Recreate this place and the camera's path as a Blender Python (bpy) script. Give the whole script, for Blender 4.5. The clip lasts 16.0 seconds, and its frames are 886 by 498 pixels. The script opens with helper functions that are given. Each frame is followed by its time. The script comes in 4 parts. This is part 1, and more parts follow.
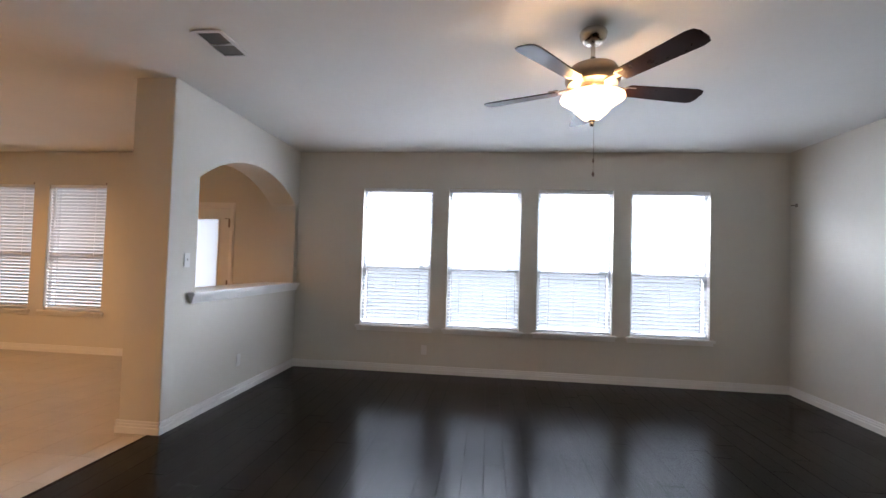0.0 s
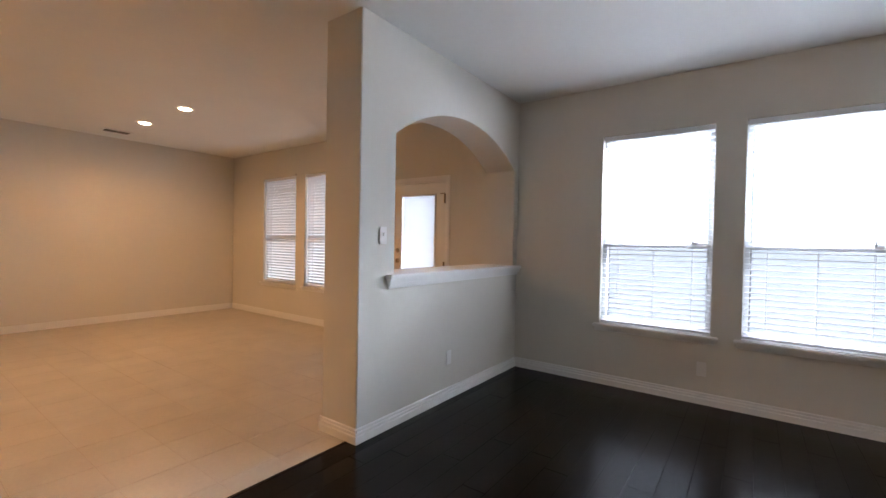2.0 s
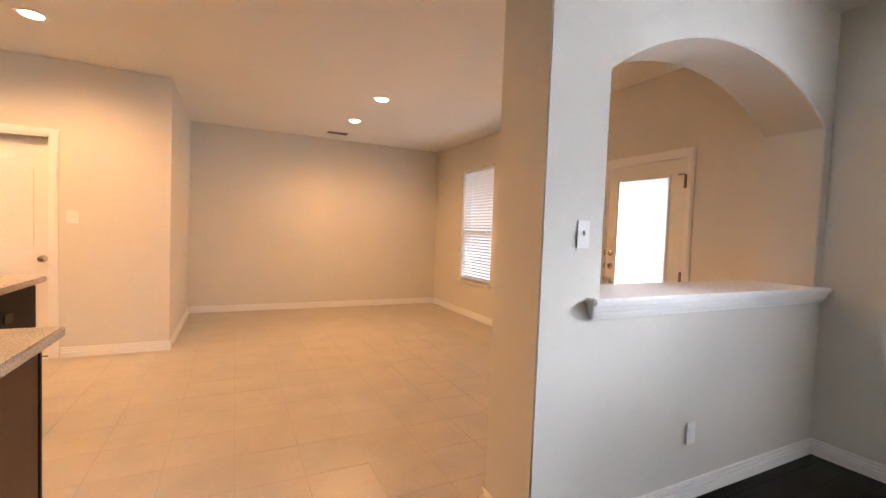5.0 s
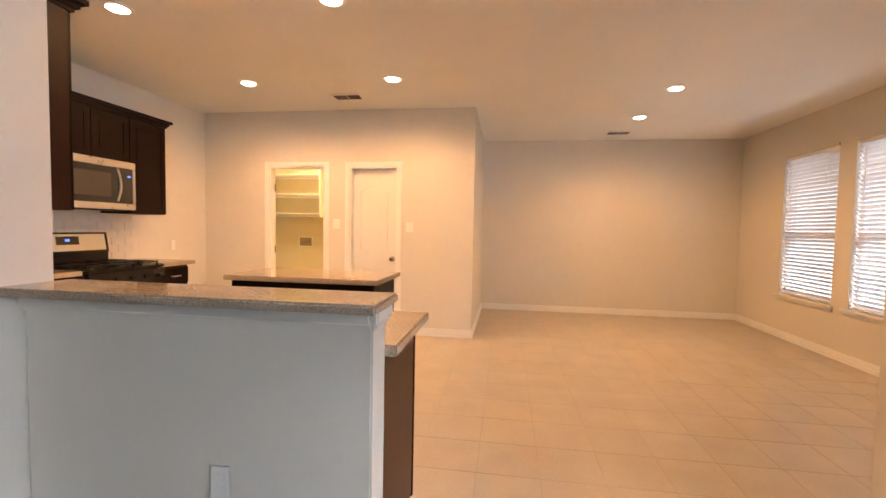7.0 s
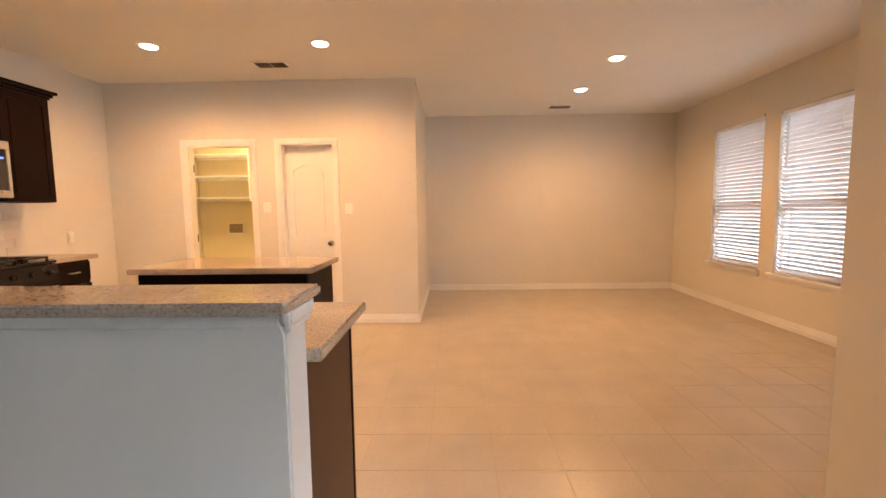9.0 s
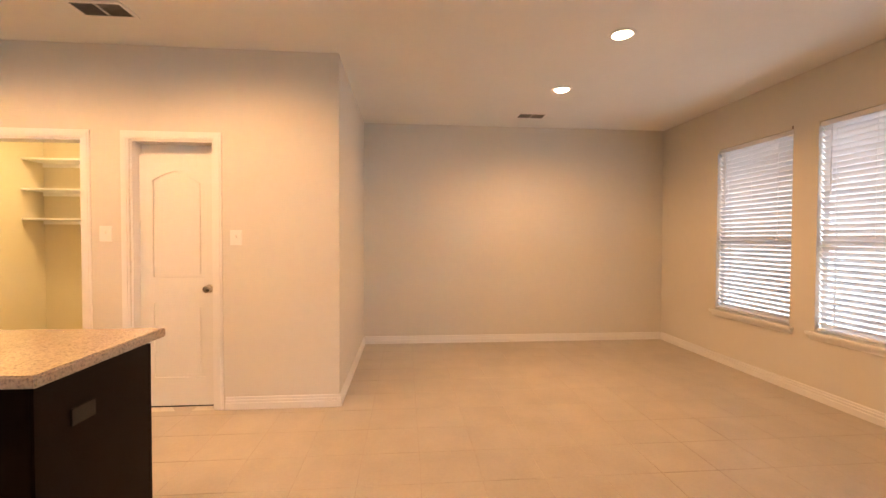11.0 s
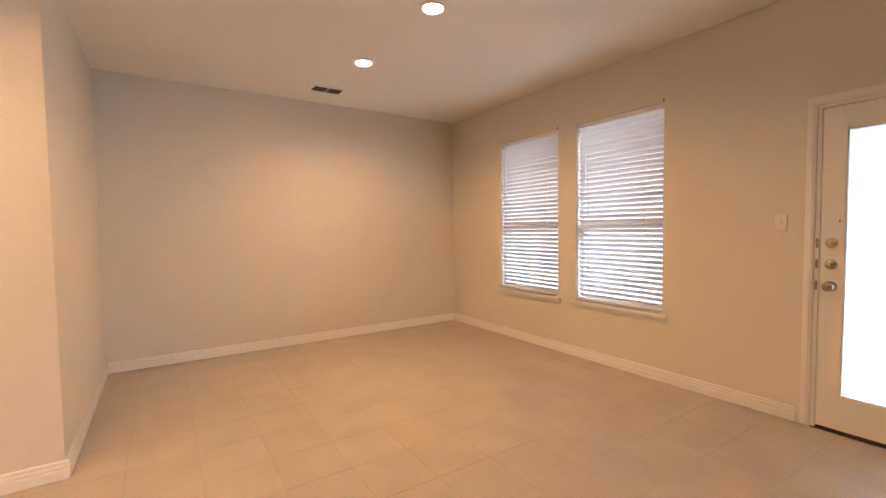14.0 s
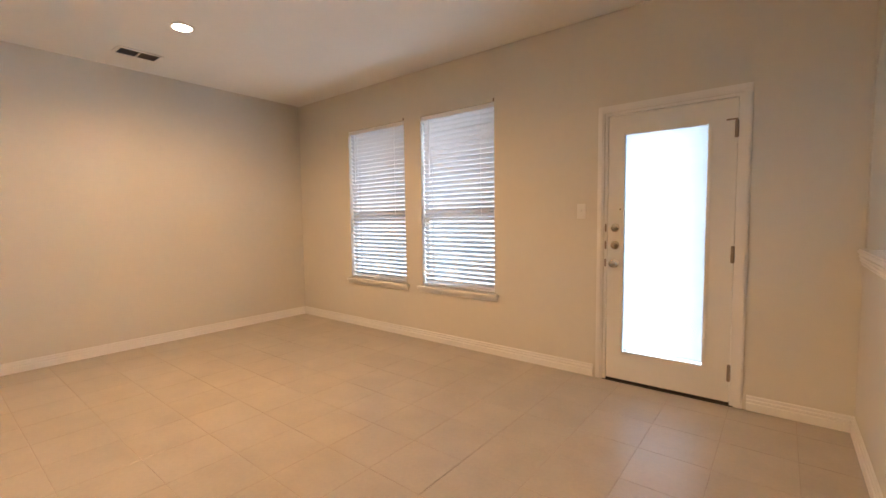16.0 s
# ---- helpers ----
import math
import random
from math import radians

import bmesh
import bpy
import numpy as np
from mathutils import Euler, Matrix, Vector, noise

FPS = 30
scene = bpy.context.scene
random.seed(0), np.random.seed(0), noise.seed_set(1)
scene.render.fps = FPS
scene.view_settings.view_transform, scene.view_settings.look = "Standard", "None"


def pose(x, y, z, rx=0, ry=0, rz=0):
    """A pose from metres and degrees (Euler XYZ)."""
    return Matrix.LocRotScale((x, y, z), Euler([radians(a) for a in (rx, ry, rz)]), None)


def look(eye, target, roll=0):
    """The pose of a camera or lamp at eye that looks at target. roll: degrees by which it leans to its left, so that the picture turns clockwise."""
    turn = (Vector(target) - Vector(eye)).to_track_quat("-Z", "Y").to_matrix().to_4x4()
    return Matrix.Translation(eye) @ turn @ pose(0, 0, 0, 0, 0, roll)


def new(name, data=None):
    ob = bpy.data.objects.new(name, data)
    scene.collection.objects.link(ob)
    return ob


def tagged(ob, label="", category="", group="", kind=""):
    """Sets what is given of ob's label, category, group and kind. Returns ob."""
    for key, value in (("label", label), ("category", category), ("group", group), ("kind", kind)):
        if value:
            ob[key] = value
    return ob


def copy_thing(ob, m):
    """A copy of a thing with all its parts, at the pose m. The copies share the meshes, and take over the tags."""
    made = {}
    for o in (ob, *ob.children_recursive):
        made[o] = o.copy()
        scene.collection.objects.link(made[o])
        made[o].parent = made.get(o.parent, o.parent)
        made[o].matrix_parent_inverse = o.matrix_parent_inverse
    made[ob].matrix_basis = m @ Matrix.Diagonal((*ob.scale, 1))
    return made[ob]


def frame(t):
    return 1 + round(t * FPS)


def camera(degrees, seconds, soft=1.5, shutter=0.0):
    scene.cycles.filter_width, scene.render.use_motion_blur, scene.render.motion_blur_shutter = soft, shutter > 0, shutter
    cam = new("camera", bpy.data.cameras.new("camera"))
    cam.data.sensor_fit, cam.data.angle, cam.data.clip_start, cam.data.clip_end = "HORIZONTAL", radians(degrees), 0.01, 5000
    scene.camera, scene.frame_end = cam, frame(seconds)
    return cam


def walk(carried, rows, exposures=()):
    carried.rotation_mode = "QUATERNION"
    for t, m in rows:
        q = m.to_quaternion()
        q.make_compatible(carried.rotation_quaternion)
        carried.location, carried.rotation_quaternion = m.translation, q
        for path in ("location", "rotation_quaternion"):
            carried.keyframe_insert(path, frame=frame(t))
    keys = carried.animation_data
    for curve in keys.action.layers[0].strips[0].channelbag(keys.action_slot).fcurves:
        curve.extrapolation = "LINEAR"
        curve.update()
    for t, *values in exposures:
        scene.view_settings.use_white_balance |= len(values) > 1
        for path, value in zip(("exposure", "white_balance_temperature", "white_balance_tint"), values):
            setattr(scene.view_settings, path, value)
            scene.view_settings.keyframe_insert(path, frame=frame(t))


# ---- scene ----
cam = camera(92.3, 16.0)
PATH = [
    (0, (0.002, 0.188, 1.365), (-0.212, 2.175, 1.43), 1.7),
    (0.5, (-0.028, 0.325, 1.302), (-0.556, 2.251, 1.195), 1.5),
    (1, (-0.17, 0.625, 1.306), (-0.884, 2.493, 1.283), 1.1),
    (1.5, (-0.305, 0.989, 1.292), (-1.295, 2.727, 1.278), -0.0),
    (2, (-0.449, 1.355, 1.29), (-1.624, 2.973, 1.256), 1.1),
    (2.5, (-0.658, 1.681, 1.303), (-1.897, 3.251, 1.317), 1.4),
    (3, (-0.825, 1.953, 1.311), (-2.188, 3.417, 1.316), 1.2),
    (3.2, (-0.876, 2.078, 1.301), (-2.334, 3.446, 1.331), 2.2),
    (5.3, (-1.119, 2.11, 1.316), (-2.979, 2.839, 1.22), 1.8),
    (5.5, (-1.127, 2.086, 1.316), (-3.035, 2.678, 1.219), 1.7),
    (6, (-1.137, 2.026, 1.319), (-3.12, 2.274, 1.226), 1.5),
    (6.5, (-1.122, 1.961, 1.325), (-3.12, 1.926, 1.237), 1.6),
    (7, (-1.125, 1.92, 1.315), (-3.101, 1.628, 1.218), 1.1),
    (7.5, (-1.12, 1.894, 1.319), (-3.066, 1.451, 1.196), 0.9),
    (8, (-1.133, 1.89, 1.317), (-3.072, 1.419, 1.19), 0.9),
    (8.5, (-1.207, 1.909, 1.315), (-3.18, 1.617, 1.171), 0.7),
    (9, (-1.363, 1.928, 1.292), (-3.354, 1.883, 1.109), -0.7),
    (9.2, (-1.462, 1.951, 1.277), (-3.452, 1.935, 1.085), -0.7),
    (11.3, (-2.982, 2.073, 1.317), (-4.966, 2.331, 1.335), 0.3),
    (11.5, (-3.067, 2.088, 1.306), (-5.02, 2.519, 1.282), 0.6),
    (12, (-3.226, 2.081, 1.301), (-5.017, 2.968, 1.238), -0.1),
    (12.5, (-3.287, 2.015, 1.298), (-4.993, 3.052, 1.187), -0.3),
    (13, (-3.274, 1.99, 1.292), (-4.971, 3.045, 1.192), -0.3),
    (13.5, (-3.261, 1.99, 1.292), (-4.951, 3.055, 1.194), -0.5),
    (14, (-3.257, 1.994, 1.289), (-4.923, 3.096, 1.193), -0.7),
    (14.5, (-3.239, 2.01, 1.276), (-4.813, 3.239, 1.161), -0.7),
    (15, (-3.204, 2.058, 1.267), (-4.681, 3.402, 1.151), -0.5),
    (15.5, (-3.178, 2.08, 1.255), (-4.559, 3.521, 1.124), -0.5),
    (16, (-3.139, 2.114, 1.251), (-4.381, 3.675, 1.111), -0.7),
]
EXPOSURES = [(0.0, -0.63, 6500, 10), (1.0, -0.75, 6400, 10), (2.0, -0.6, 6450, 10), (3.0, -0.31, 6550, 10), (5.5, 0.03, 6850, 12), (9.0, -0.06, 6950, 12), (12.5, -0.06, 6500, 9), (14.5, -0.13, 6150, 7), (16.0, -0.12, 5700, 2)]
walk(cam, [(t, look(eye, target, roll)) for t, eye, target, roll in PATH], EXPOSURES)

# ---- plan, metres ----
CEIL = 2.74
YW = 5.41            # inner face of the window wall
XE = 3.40            # living room's far side wall
YB = -5.0            # wall behind the start of the walk, unseen, set far back to weaken bounce
PX0, PX1 = -2.775, -2.44   # arched partition between living and dining
PY = 3.20
XF = -8.15           # dining far wall
XK = -6.18           # kitchen / laundry wall
YBOX = 1.53          # return wall of the laundry block
YK = -1.97           # kitchen range wall
CX0, CX1, CY = -2.43, -2.10, 0.33  # full-height wall at the end of the bar
WIN_L = [(-1.585, -0.705), (-0.50, 0.38), (0.585, 1.465), (1.67, 2.55)]
WIN_D = [(-7.165, -6.265), (-6.035, -5.165)]
WZ0, WZ1 = 0.565, 2.285
DOOR = (-4.195, -3.35, 2.02)
DAY = (0.745, 0.835, 1.0)
WARM = (1.0, 0.52, 0.22)

# ---- world, lights ----
world = bpy.data.worlds.new("world")
scene.world = world
world.use_nodes = True
sky = world.node_tree.nodes.new("ShaderNodeTexSky")
sky.sky_type, sky.sun_disc, sky.sun_elevation, sky.sun_rotation = "NISHITA", False, radians(50), radians(200)
world.node_tree.links.new(sky.outputs[0], world.node_tree.nodes["Background"].inputs[0])
world.node_tree.nodes["Background"].inputs[1].default_value = 0.1


def area(name, m, sx, sy, watts, color, shape="RECTANGLE"):
    d = bpy.data.lights.new(name, "AREA")
    d.shape, d.size, d.energy, d.color = shape, sx, watts, color
    if shape == "RECTANGLE":
        d.size_y = sy
    ob = new(name, d)
    ob.matrix_world = m
    return ob


UPPER_W, LOWER_W, SKY_W, DINING_W, DOOR_W, CAN_W, FAN_E, LAUNDRY_W = 20, 9, 5300, 14, 11, 19.0, 9, 36
ZR = 1.298           # meeting rails of the windows
for a, b in WIN_L:
    area("window_daylight", pose((a + b) / 2, YW + 0.135, (ZR + WZ1) / 2, -90, 0, 0), b - a - 0.1, WZ1 - ZR - 0.04, UPPER_W, DAY)
    area("window_daylight", pose((a + b) / 2, YW + 0.135, (WZ0 + ZR) / 2, -90, 0, 0), b - a - 0.1, ZR - WZ0 - 0.05, LOWER_W, DAY)
for a, b in WIN_D:
    area("window_daylight", pose((a + b) / 2, YW + 0.135, (WZ0 + WZ1) / 2, -90, 0, 0), b - a - 0.1, WZ1 - WZ0 - 0.1, DINING_W, (0.84, 0.90, 1.0))
# unseen area lamp over the yard, added in place of bright open sky
area("sky_daylight", pose(0.48, YW + 1.0, 3.1, -38, 0, 0), 4.6, 1.3, SKY_W, DAY)
area("door_daylight", pose(-3.78, YW + 0.13, 1.03, -90, 0, 0), 0.54, 1.66, DOOR_W, (0.80, 0.88, 1.0))
CANS = [(-5.68, 3.54), (-6.78, 3.52), (-5.17, 0.80), (-3.74, 0.79), (-3.68, -0.68), (-5.15, -0.69)]
for x, y in CANS:
    d = bpy.data.lights.new("can_lamp", "SPOT")
    d.energy, d.color, d.spot_size, d.spot_blend, d.shadow_soft_size = CAN_W * (6.4 if y > 3 else 7.0 if x < -5 else 7.8), WARM, radians(167 if y > 3 else 169), 0.6, 0.06
    new("can_lamp", d).matrix_world = pose(x, y, CEIL - 0.024)
for k in range(3):
    d = bpy.data.lights.new("fan_bulb", "POINT")
    d.energy, d.color, d.shadow_soft_size = 9, (1.0, 0.58, 0.28), 0.025
    new("fan_bulb", d).location = (0.575 + 0.11 * math.cos(0.6 + k * 2.0944), 2.70 + 0.11 * math.sin(0.6 + k * 2.0944), CEIL - 0.403)
area("laundry_lamp", pose(-7.2, -1.0, CEIL - 0.06), 0.3, 0.3, LAUNDRY_W, (1.0, 0.66, 0.27))

# ---- materials ----
MATS = {}


def material(name, color, rough=0.6, metal=0.0, vary=0.06, scale=3.0, bump=0.0, bscale=60.0, emit=0.0, emit_color=None, spec=0.5, coat=0.0, rand=0.0, rvar=0.08):
    """Node material: base colour with large and fine variation, bump, optional per-piece variation."""
    if name in MATS:
        return MATS[name]
    m = bpy.data.materials.new(name)
    m.use_nodes = True
    nt = m.node_tree
    L, N = nt.links, nt.nodes
    bs = N["Principled BSDF"]
    bs.inputs["Roughness"].default_value = rough
    bs.inputs["Metallic"].default_value = metal
    bs.inputs["Specular IOR Level"].default_value = spec
    bs.inputs["Coat Weight"].default_value = coat
    bs.inputs["Coat Roughness"].default_value = 0.12
    tc = N.new("ShaderNodeTexCoord")
    n1, n2 = N.new("ShaderNodeTexNoise"), N.new("ShaderNodeTexNoise")
    n1.inputs["Scale"].default_value, n1.inputs["Detail"].default_value = scale, 4
    n2.inputs["Scale"].default_value, n2.inputs["Detail"].default_value = scale * 14, 3
    geo = N.new("ShaderNodeNewGeometry")
    for n in (n1, n2):
        L.new(geo.outputs["Position"], n.inputs["Vector"])
    add = N.new("ShaderNodeMath")
    add.operation = "MULTIPLY_ADD"
    add.inputs[1].default_value = 0.4
    L.new(n2.outputs["Fac"], add.inputs[0])
    L.new(n1.outputs["Fac"], add.inputs[2])
    src = add.outputs[0]
    if rand:
        oi = N.new("ShaderNodeObjectInfo")
        ra = N.new("ShaderNodeMath")
        ra.operation = "MULTIPLY_ADD"
        ra.inputs[1].default_value = rand
        L.new(oi.outputs["Random"], ra.inputs[0])
        L.new(src, ra.inputs[2])
        src = ra.outputs[0]
    mr = N.new("ShaderNodeMapRange")
    mr.inputs["From Min"].default_value, mr.inputs["From Max"].default_value = 0.35, 1.05 + rand
    mr.inputs["To Min"].default_value, mr.inputs["To Max"].default_value = 1 - vary, 1 + vary
    L.new(src, mr.inputs["Value"])
    mul = N.new("ShaderNodeVectorMath")
    mul.operation = "SCALE"
    mul.inputs[0].default_value = color[:3]
    L.new(mr.outputs[0], mul.inputs["Scale"])
    L.new(mul.outputs[0], bs.inputs["Base Color"])
    rr = N.new("ShaderNodeMapRange")
    rr.inputs["To Min"].default_value, rr.inputs["To Max"].default_value = max(0.02, rough - rvar), min(1, rough + rvar)
    L.new(n1.outputs["Fac"], rr.inputs["Value"])
    if rvar:
        L.new(rr.outputs[0], bs.inputs["Roughness"])
    if bump:
        nb = N.new("ShaderNodeTexNoise")
        nb.inputs["Scale"].default_value, nb.inputs["Detail"].default_value = bscale, 2
        L.new(geo.outputs["Position"], nb.inputs["Vector"])
        bp = N.new("ShaderNodeBump")
        bp.inputs["Strength"].default_value, bp.inputs["Distance"].default_value = bump, 0.004
        L.new(nb.outputs["Fac"], bp.inputs["Height"])
        L.new(bp.outputs[0], bs.inputs["Normal"])
    if emit:
        bs.inputs["Emission Color"].default_value = (*(emit_color or color)[:3], 1)
        bs.inputs["Emission Strength"].default_value = emit
    MATS[name] = m
    return m


PAINT = material("wall_paint", (0.70, 0.67, 0.605), 0.75, vary=0.035, scale=1.2, bump=0.10, bscale=90, spec=0.3)
CEILP = material("ceiling_paint", (0.82, 0.82, 0.785), 0.85, vary=0.03, scale=1.5, bump=0.2, bscale=70, spec=0.2)
LAUN = material("laundry_paint", (0.66, 0.58, 0.42), 0.75, vary=0.03, bump=0.2, bscale=90, spec=0.3)
TRIM = material("white_trim", (0.84, 0.825, 0.80), 0.4, vary=0.03, scale=4)
DOORP = material("white_door_paint", (0.79, 0.78, 0.745), 0.42, vary=0.03, scale=3)
VINYL = material("window_vinyl", (0.78, 0.79, 0.80), 0.4, vary=0.03)
TILE = material("beige_tile", (0.495, 0.435, 0.355), 0.30, vary=0.15, scale=3.5, rand=0.12, spec=0.5, rvar=0.03)
GROUT = material("grout", (0.48, 0.41, 0.33), 0.9, vary=0.1, scale=20)
ESPR = material("espresso_wood", (0.008, 0.0038, 0.003), 0.42, vary=0.25, scale=8, spec=0.06)
ENDP = material("espresso_panel", (0.052, 0.019, 0.009), 0.45, vary=0.35, scale=5, spec=0.2)
ENDU = material("dark_cherry_panel", (0.020, 0.007, 0.004), 0.4, vary=0.3, scale=5, spec=0.1)
STEEL = material("stainless_steel", (0.62, 0.60, 0.57), 0.3, 1.0, vary=0.05, scale=10)
NICKEL = material("satin_nickel", (0.55, 0.50, 0.43), 0.25, 1.0, vary=0.05, scale=20)
BRONZE = material("brushed_bronze", (0.30, 0.24, 0.19), 0.35, 0.9, vary=0.1, scale=20)
BLACK = material("black_enamel", (0.012, 0.011, 0.011), 0.25, vary=0.1, spec=0.25)
DARKG = material("dark_glass", (0.02, 0.02, 0.022), 0.08, vary=0.05)
PLATE = material("white_plastic", (0.83, 0.815, 0.785), 0.4, vary=0.02)
VENTD = material("vent_dark", (0.28, 0.25, 0.22), 0.8, vary=0.1)
BLADE = material("walnut_blade", (0.022, 0.008, 0.005), 0.3, vary=0.3, scale=14, spec=0.12)
LENS = material("can_lens", (1, 0.9, 0.75), 0.5, vary=0.0, emit=45, emit_color=(1.0, 0.80, 0.55))
BOWL = material("frosted_bowl", (0.95, 0.88, 0.75), 0.4, vary=0.0, emit=FAN_E, emit_color=(1.0, 0.70, 0.40))
RUBBER = material("dark_threshold", (0.03, 0.025, 0.02), 0.6, vary=0.1)
LED = material("blue_display", (0.1, 0.2, 0.9), 0.4, vary=0.0, emit=2.0, emit_color=(0.1, 0.25, 1.0))
SPLASH = material("white_backsplash", (0.72, 0.68, 0.64), 0.3, vary=0.03)
OUTSIDE = material("patio_concrete", (0.35, 0.34, 0.32), 0.9, vary=0.1, bump=0.2)


def granite():
    m = material("granite", (0.30, 0.245, 0.20), 0.08, vary=0.12, scale=10, spec=0.6)
    nt = m.node_tree
    L, N = nt.links, nt.nodes
    geo = N.new("ShaderNodeNewGeometry")
    n = N.new("ShaderNodeTexNoise")
    n.inputs["Scale"].default_value, n.inputs["Detail"].default_value = 130, 4
    big = N.new("ShaderNodeTexNoise")
    big.inputs["Scale"].default_value, big.inputs["Detail"].default_value = 6, 3
    ramp = N.new("ShaderNodeValToRGB")
    e = ramp.color_ramp.elements
    e[0].position, e[0].color = 0.33, (0.26, 0.21, 0.17, 1)
    e[1].position, e[1].color = 0.68, (0.48, 0.385, 0.29, 1)
    k = e.new(0.47)
    k.color = (0.41, 0.325, 0.245, 1)
    mix = N.new("ShaderNodeMix")
    mix.data_type, mix.inputs[0].default_value, mix.blend_type = "RGBA", 0.3, "SOFT_LIGHT"
    L.new(geo.outputs["Position"], big.inputs["Vector"])
    L.new(geo.outputs["Position"], n.inputs["Vector"])
    L.new(n.outputs["Fac"], ramp.inputs[0])
    L.new(ramp.outputs[0], mix.inputs[6])
    L.new(big.outputs["Fac"], mix.inputs[7])
    sat = N.new("ShaderNodeHueSaturation")
    sat.inputs["Saturation"].default_value, sat.inputs["Value"].default_value = 0.95, 1.0
    L.new(mix.outputs[2], sat.inputs["Color"])
    L.new(sat.outputs[0], N["Principled BSDF"].inputs["Base Color"])
    return m


def dark_wood():
    m = material("dark_laminate", (0.0055, 0.0042, 0.0038), 0.22, vary=0.2, scale=2, rand=0.2, spec=0.11, rvar=0.0)
    nt = m.node_tree
    L, N = nt.links, nt.nodes
    geo = N.new("ShaderNodeNewGeometry")
    mp = N.new("ShaderNodeMapping")
    mp.inputs["Scale"].default_value = (60, 3, 10)
    nb = N.new("ShaderNodeTexNoise")
    nb.inputs["Scale"].default_value, nb.inputs["Detail"].default_value = 1.0, 5
    bp = N.new("ShaderNodeBump")
    bp.inputs["Strength"].default_value, bp.inputs["Distance"].default_value = 0.03, 0.001
    L.new(geo.outputs["Position"], mp.inputs["Vector"])
    L.new(mp.outputs[0], nb.inputs["Vector"])
    L.new(nb.outputs["Fac"], bp.inputs["Height"])
    L.new(bp.outputs[0], N["Principled BSDF"].inputs["Normal"])
    return m


def glass():
    m = bpy.data.materials.new("window_glass")
    m.use_nodes = True
    b = m.node_tree.nodes["Principled BSDF"]
    b.inputs["Transmission Weight"].default_value, b.inputs["Roughness"].default_value, b.inputs["IOR"].default_value = 1.0, 0.0, 1.45
    return m


def backlit(name, color, share):
    """Thin white sheet that lets part of the light through."""
    m = material(name, color, 0.5, vary=0.03, scale=8)
    nt = m.node_tree
    tr, mx = nt.nodes.new("ShaderNodeBsdfTranslucent"), nt.nodes.new("ShaderNodeMixShader")
    tr.inputs[0].default_value = (*color, 1)
    mx.inputs[0].default_value = share
    nt.links.new(nt.nodes["Principled BSDF"].outputs[0], mx.inputs[1])
    nt.links.new(tr.outputs[0], mx.inputs[2])
    nt.links.new(mx.outputs[0], nt.nodes["Material Output"].inputs[0])
    return m


def insect_screen():
    m = material("insect_screen", (0.10, 0.11, 0.13), 0.8, vary=0.05)
    nt = m.node_tree
    tr, mx = nt.nodes.new("ShaderNodeBsdfTransparent"), nt.nodes.new("ShaderNodeMixShader")
    mx.inputs[0].default_value = 0.4
    nt.links.new(tr.outputs[0], mx.inputs[1])
    nt.links.new(nt.nodes["Principled BSDF"].outputs[0], mx.inputs[2])
    nt.links.new(mx.outputs[0], nt.nodes["Material Output"].inputs[0])
    return m


GRAN, WOOD, GLASS = granite(), dark_wood(), glass()
SHADE, SCREEN = backlit("shade_fabric", (0.85, 0.86, 0.88), 0.6), insect_screen()
BLIND = backlit("blind_slat", (0.88, 0.88, 0.89), 0.14)


# ---- building helpers ----
def box(bm, x0, x1, y0, y1, z0, z1):
    v = [bm.verts.new((x, y, z)) for z in (z0, z1) for y in (y0, y1) for x in (x0, x1)]
    for f in ((0, 2, 3, 1), (4, 5, 7, 6), (0, 1, 5, 4), (2, 6, 7, 3), (0, 4, 6, 2), (1, 3, 7, 5)):
        bm.faces.new([v[i] for i in f])
    return bm


def bev(bm, w, seg=2):
    bmesh.ops.bevel(bm, geom=bm.edges[:], offset=w, segments=seg, affect="EDGES", clamp_overlap=True)
    return bm


def cube(x0, x1, y0, y1, z0, z1, w=0.0, seg=2):
    bm = box(bmesh.new(), x0, x1, y0, y1, z0, z1)
    return bev(bm, w, seg) if w else bm


def lathe(profile, n=32, m=None, bm=None, caps=True):
    """Turned shape about z from (radius, z) pairs."""
    bm = bm or bmesh.new()
    rings = [[bm.verts.new((r * math.cos(6.2831853 * i / n), r * math.sin(6.2831853 * i / n), z)) for i in range(n)] for r, z in profile]
    for a, b in zip(rings, rings[1:]):
        for i in range(n):
            bm.faces.new((a[i], a[(i + 1) % n], b[(i + 1) % n], b[i]))
    if caps:
        bm.faces.new(rings[0][::-1])
        bm.faces.new(rings[-1])
    vs = [v for r in rings for v in r]
    if m:
        bmesh.ops.transform(bm, matrix=m, verts=vs)
    return bm


def prism(points, depth, m=None, bm=None):
    """Polygon in the local xy plane, extruded along +z by depth."""
    bm = bm or bmesh.new()
    a = [bm.verts.new((x, y, 0)) for x, y in points]
    b = [bm.verts.new((x, y, depth)) for x, y in points]
    n = len(points)
    caps = [bm.faces.new(a[::-1]), bm.faces.new(b)]
    for i in range(n):
        bm.faces.new((a[i], a[(i + 1) % n], b[(i + 1) % n], b[i]))
    if m:
        bmesh.ops.transform(bm, matrix=m, verts=a + b)
    bmesh.ops.triangulate(bm, faces=[f for f in caps if len(f.verts) > 4])
    return bm


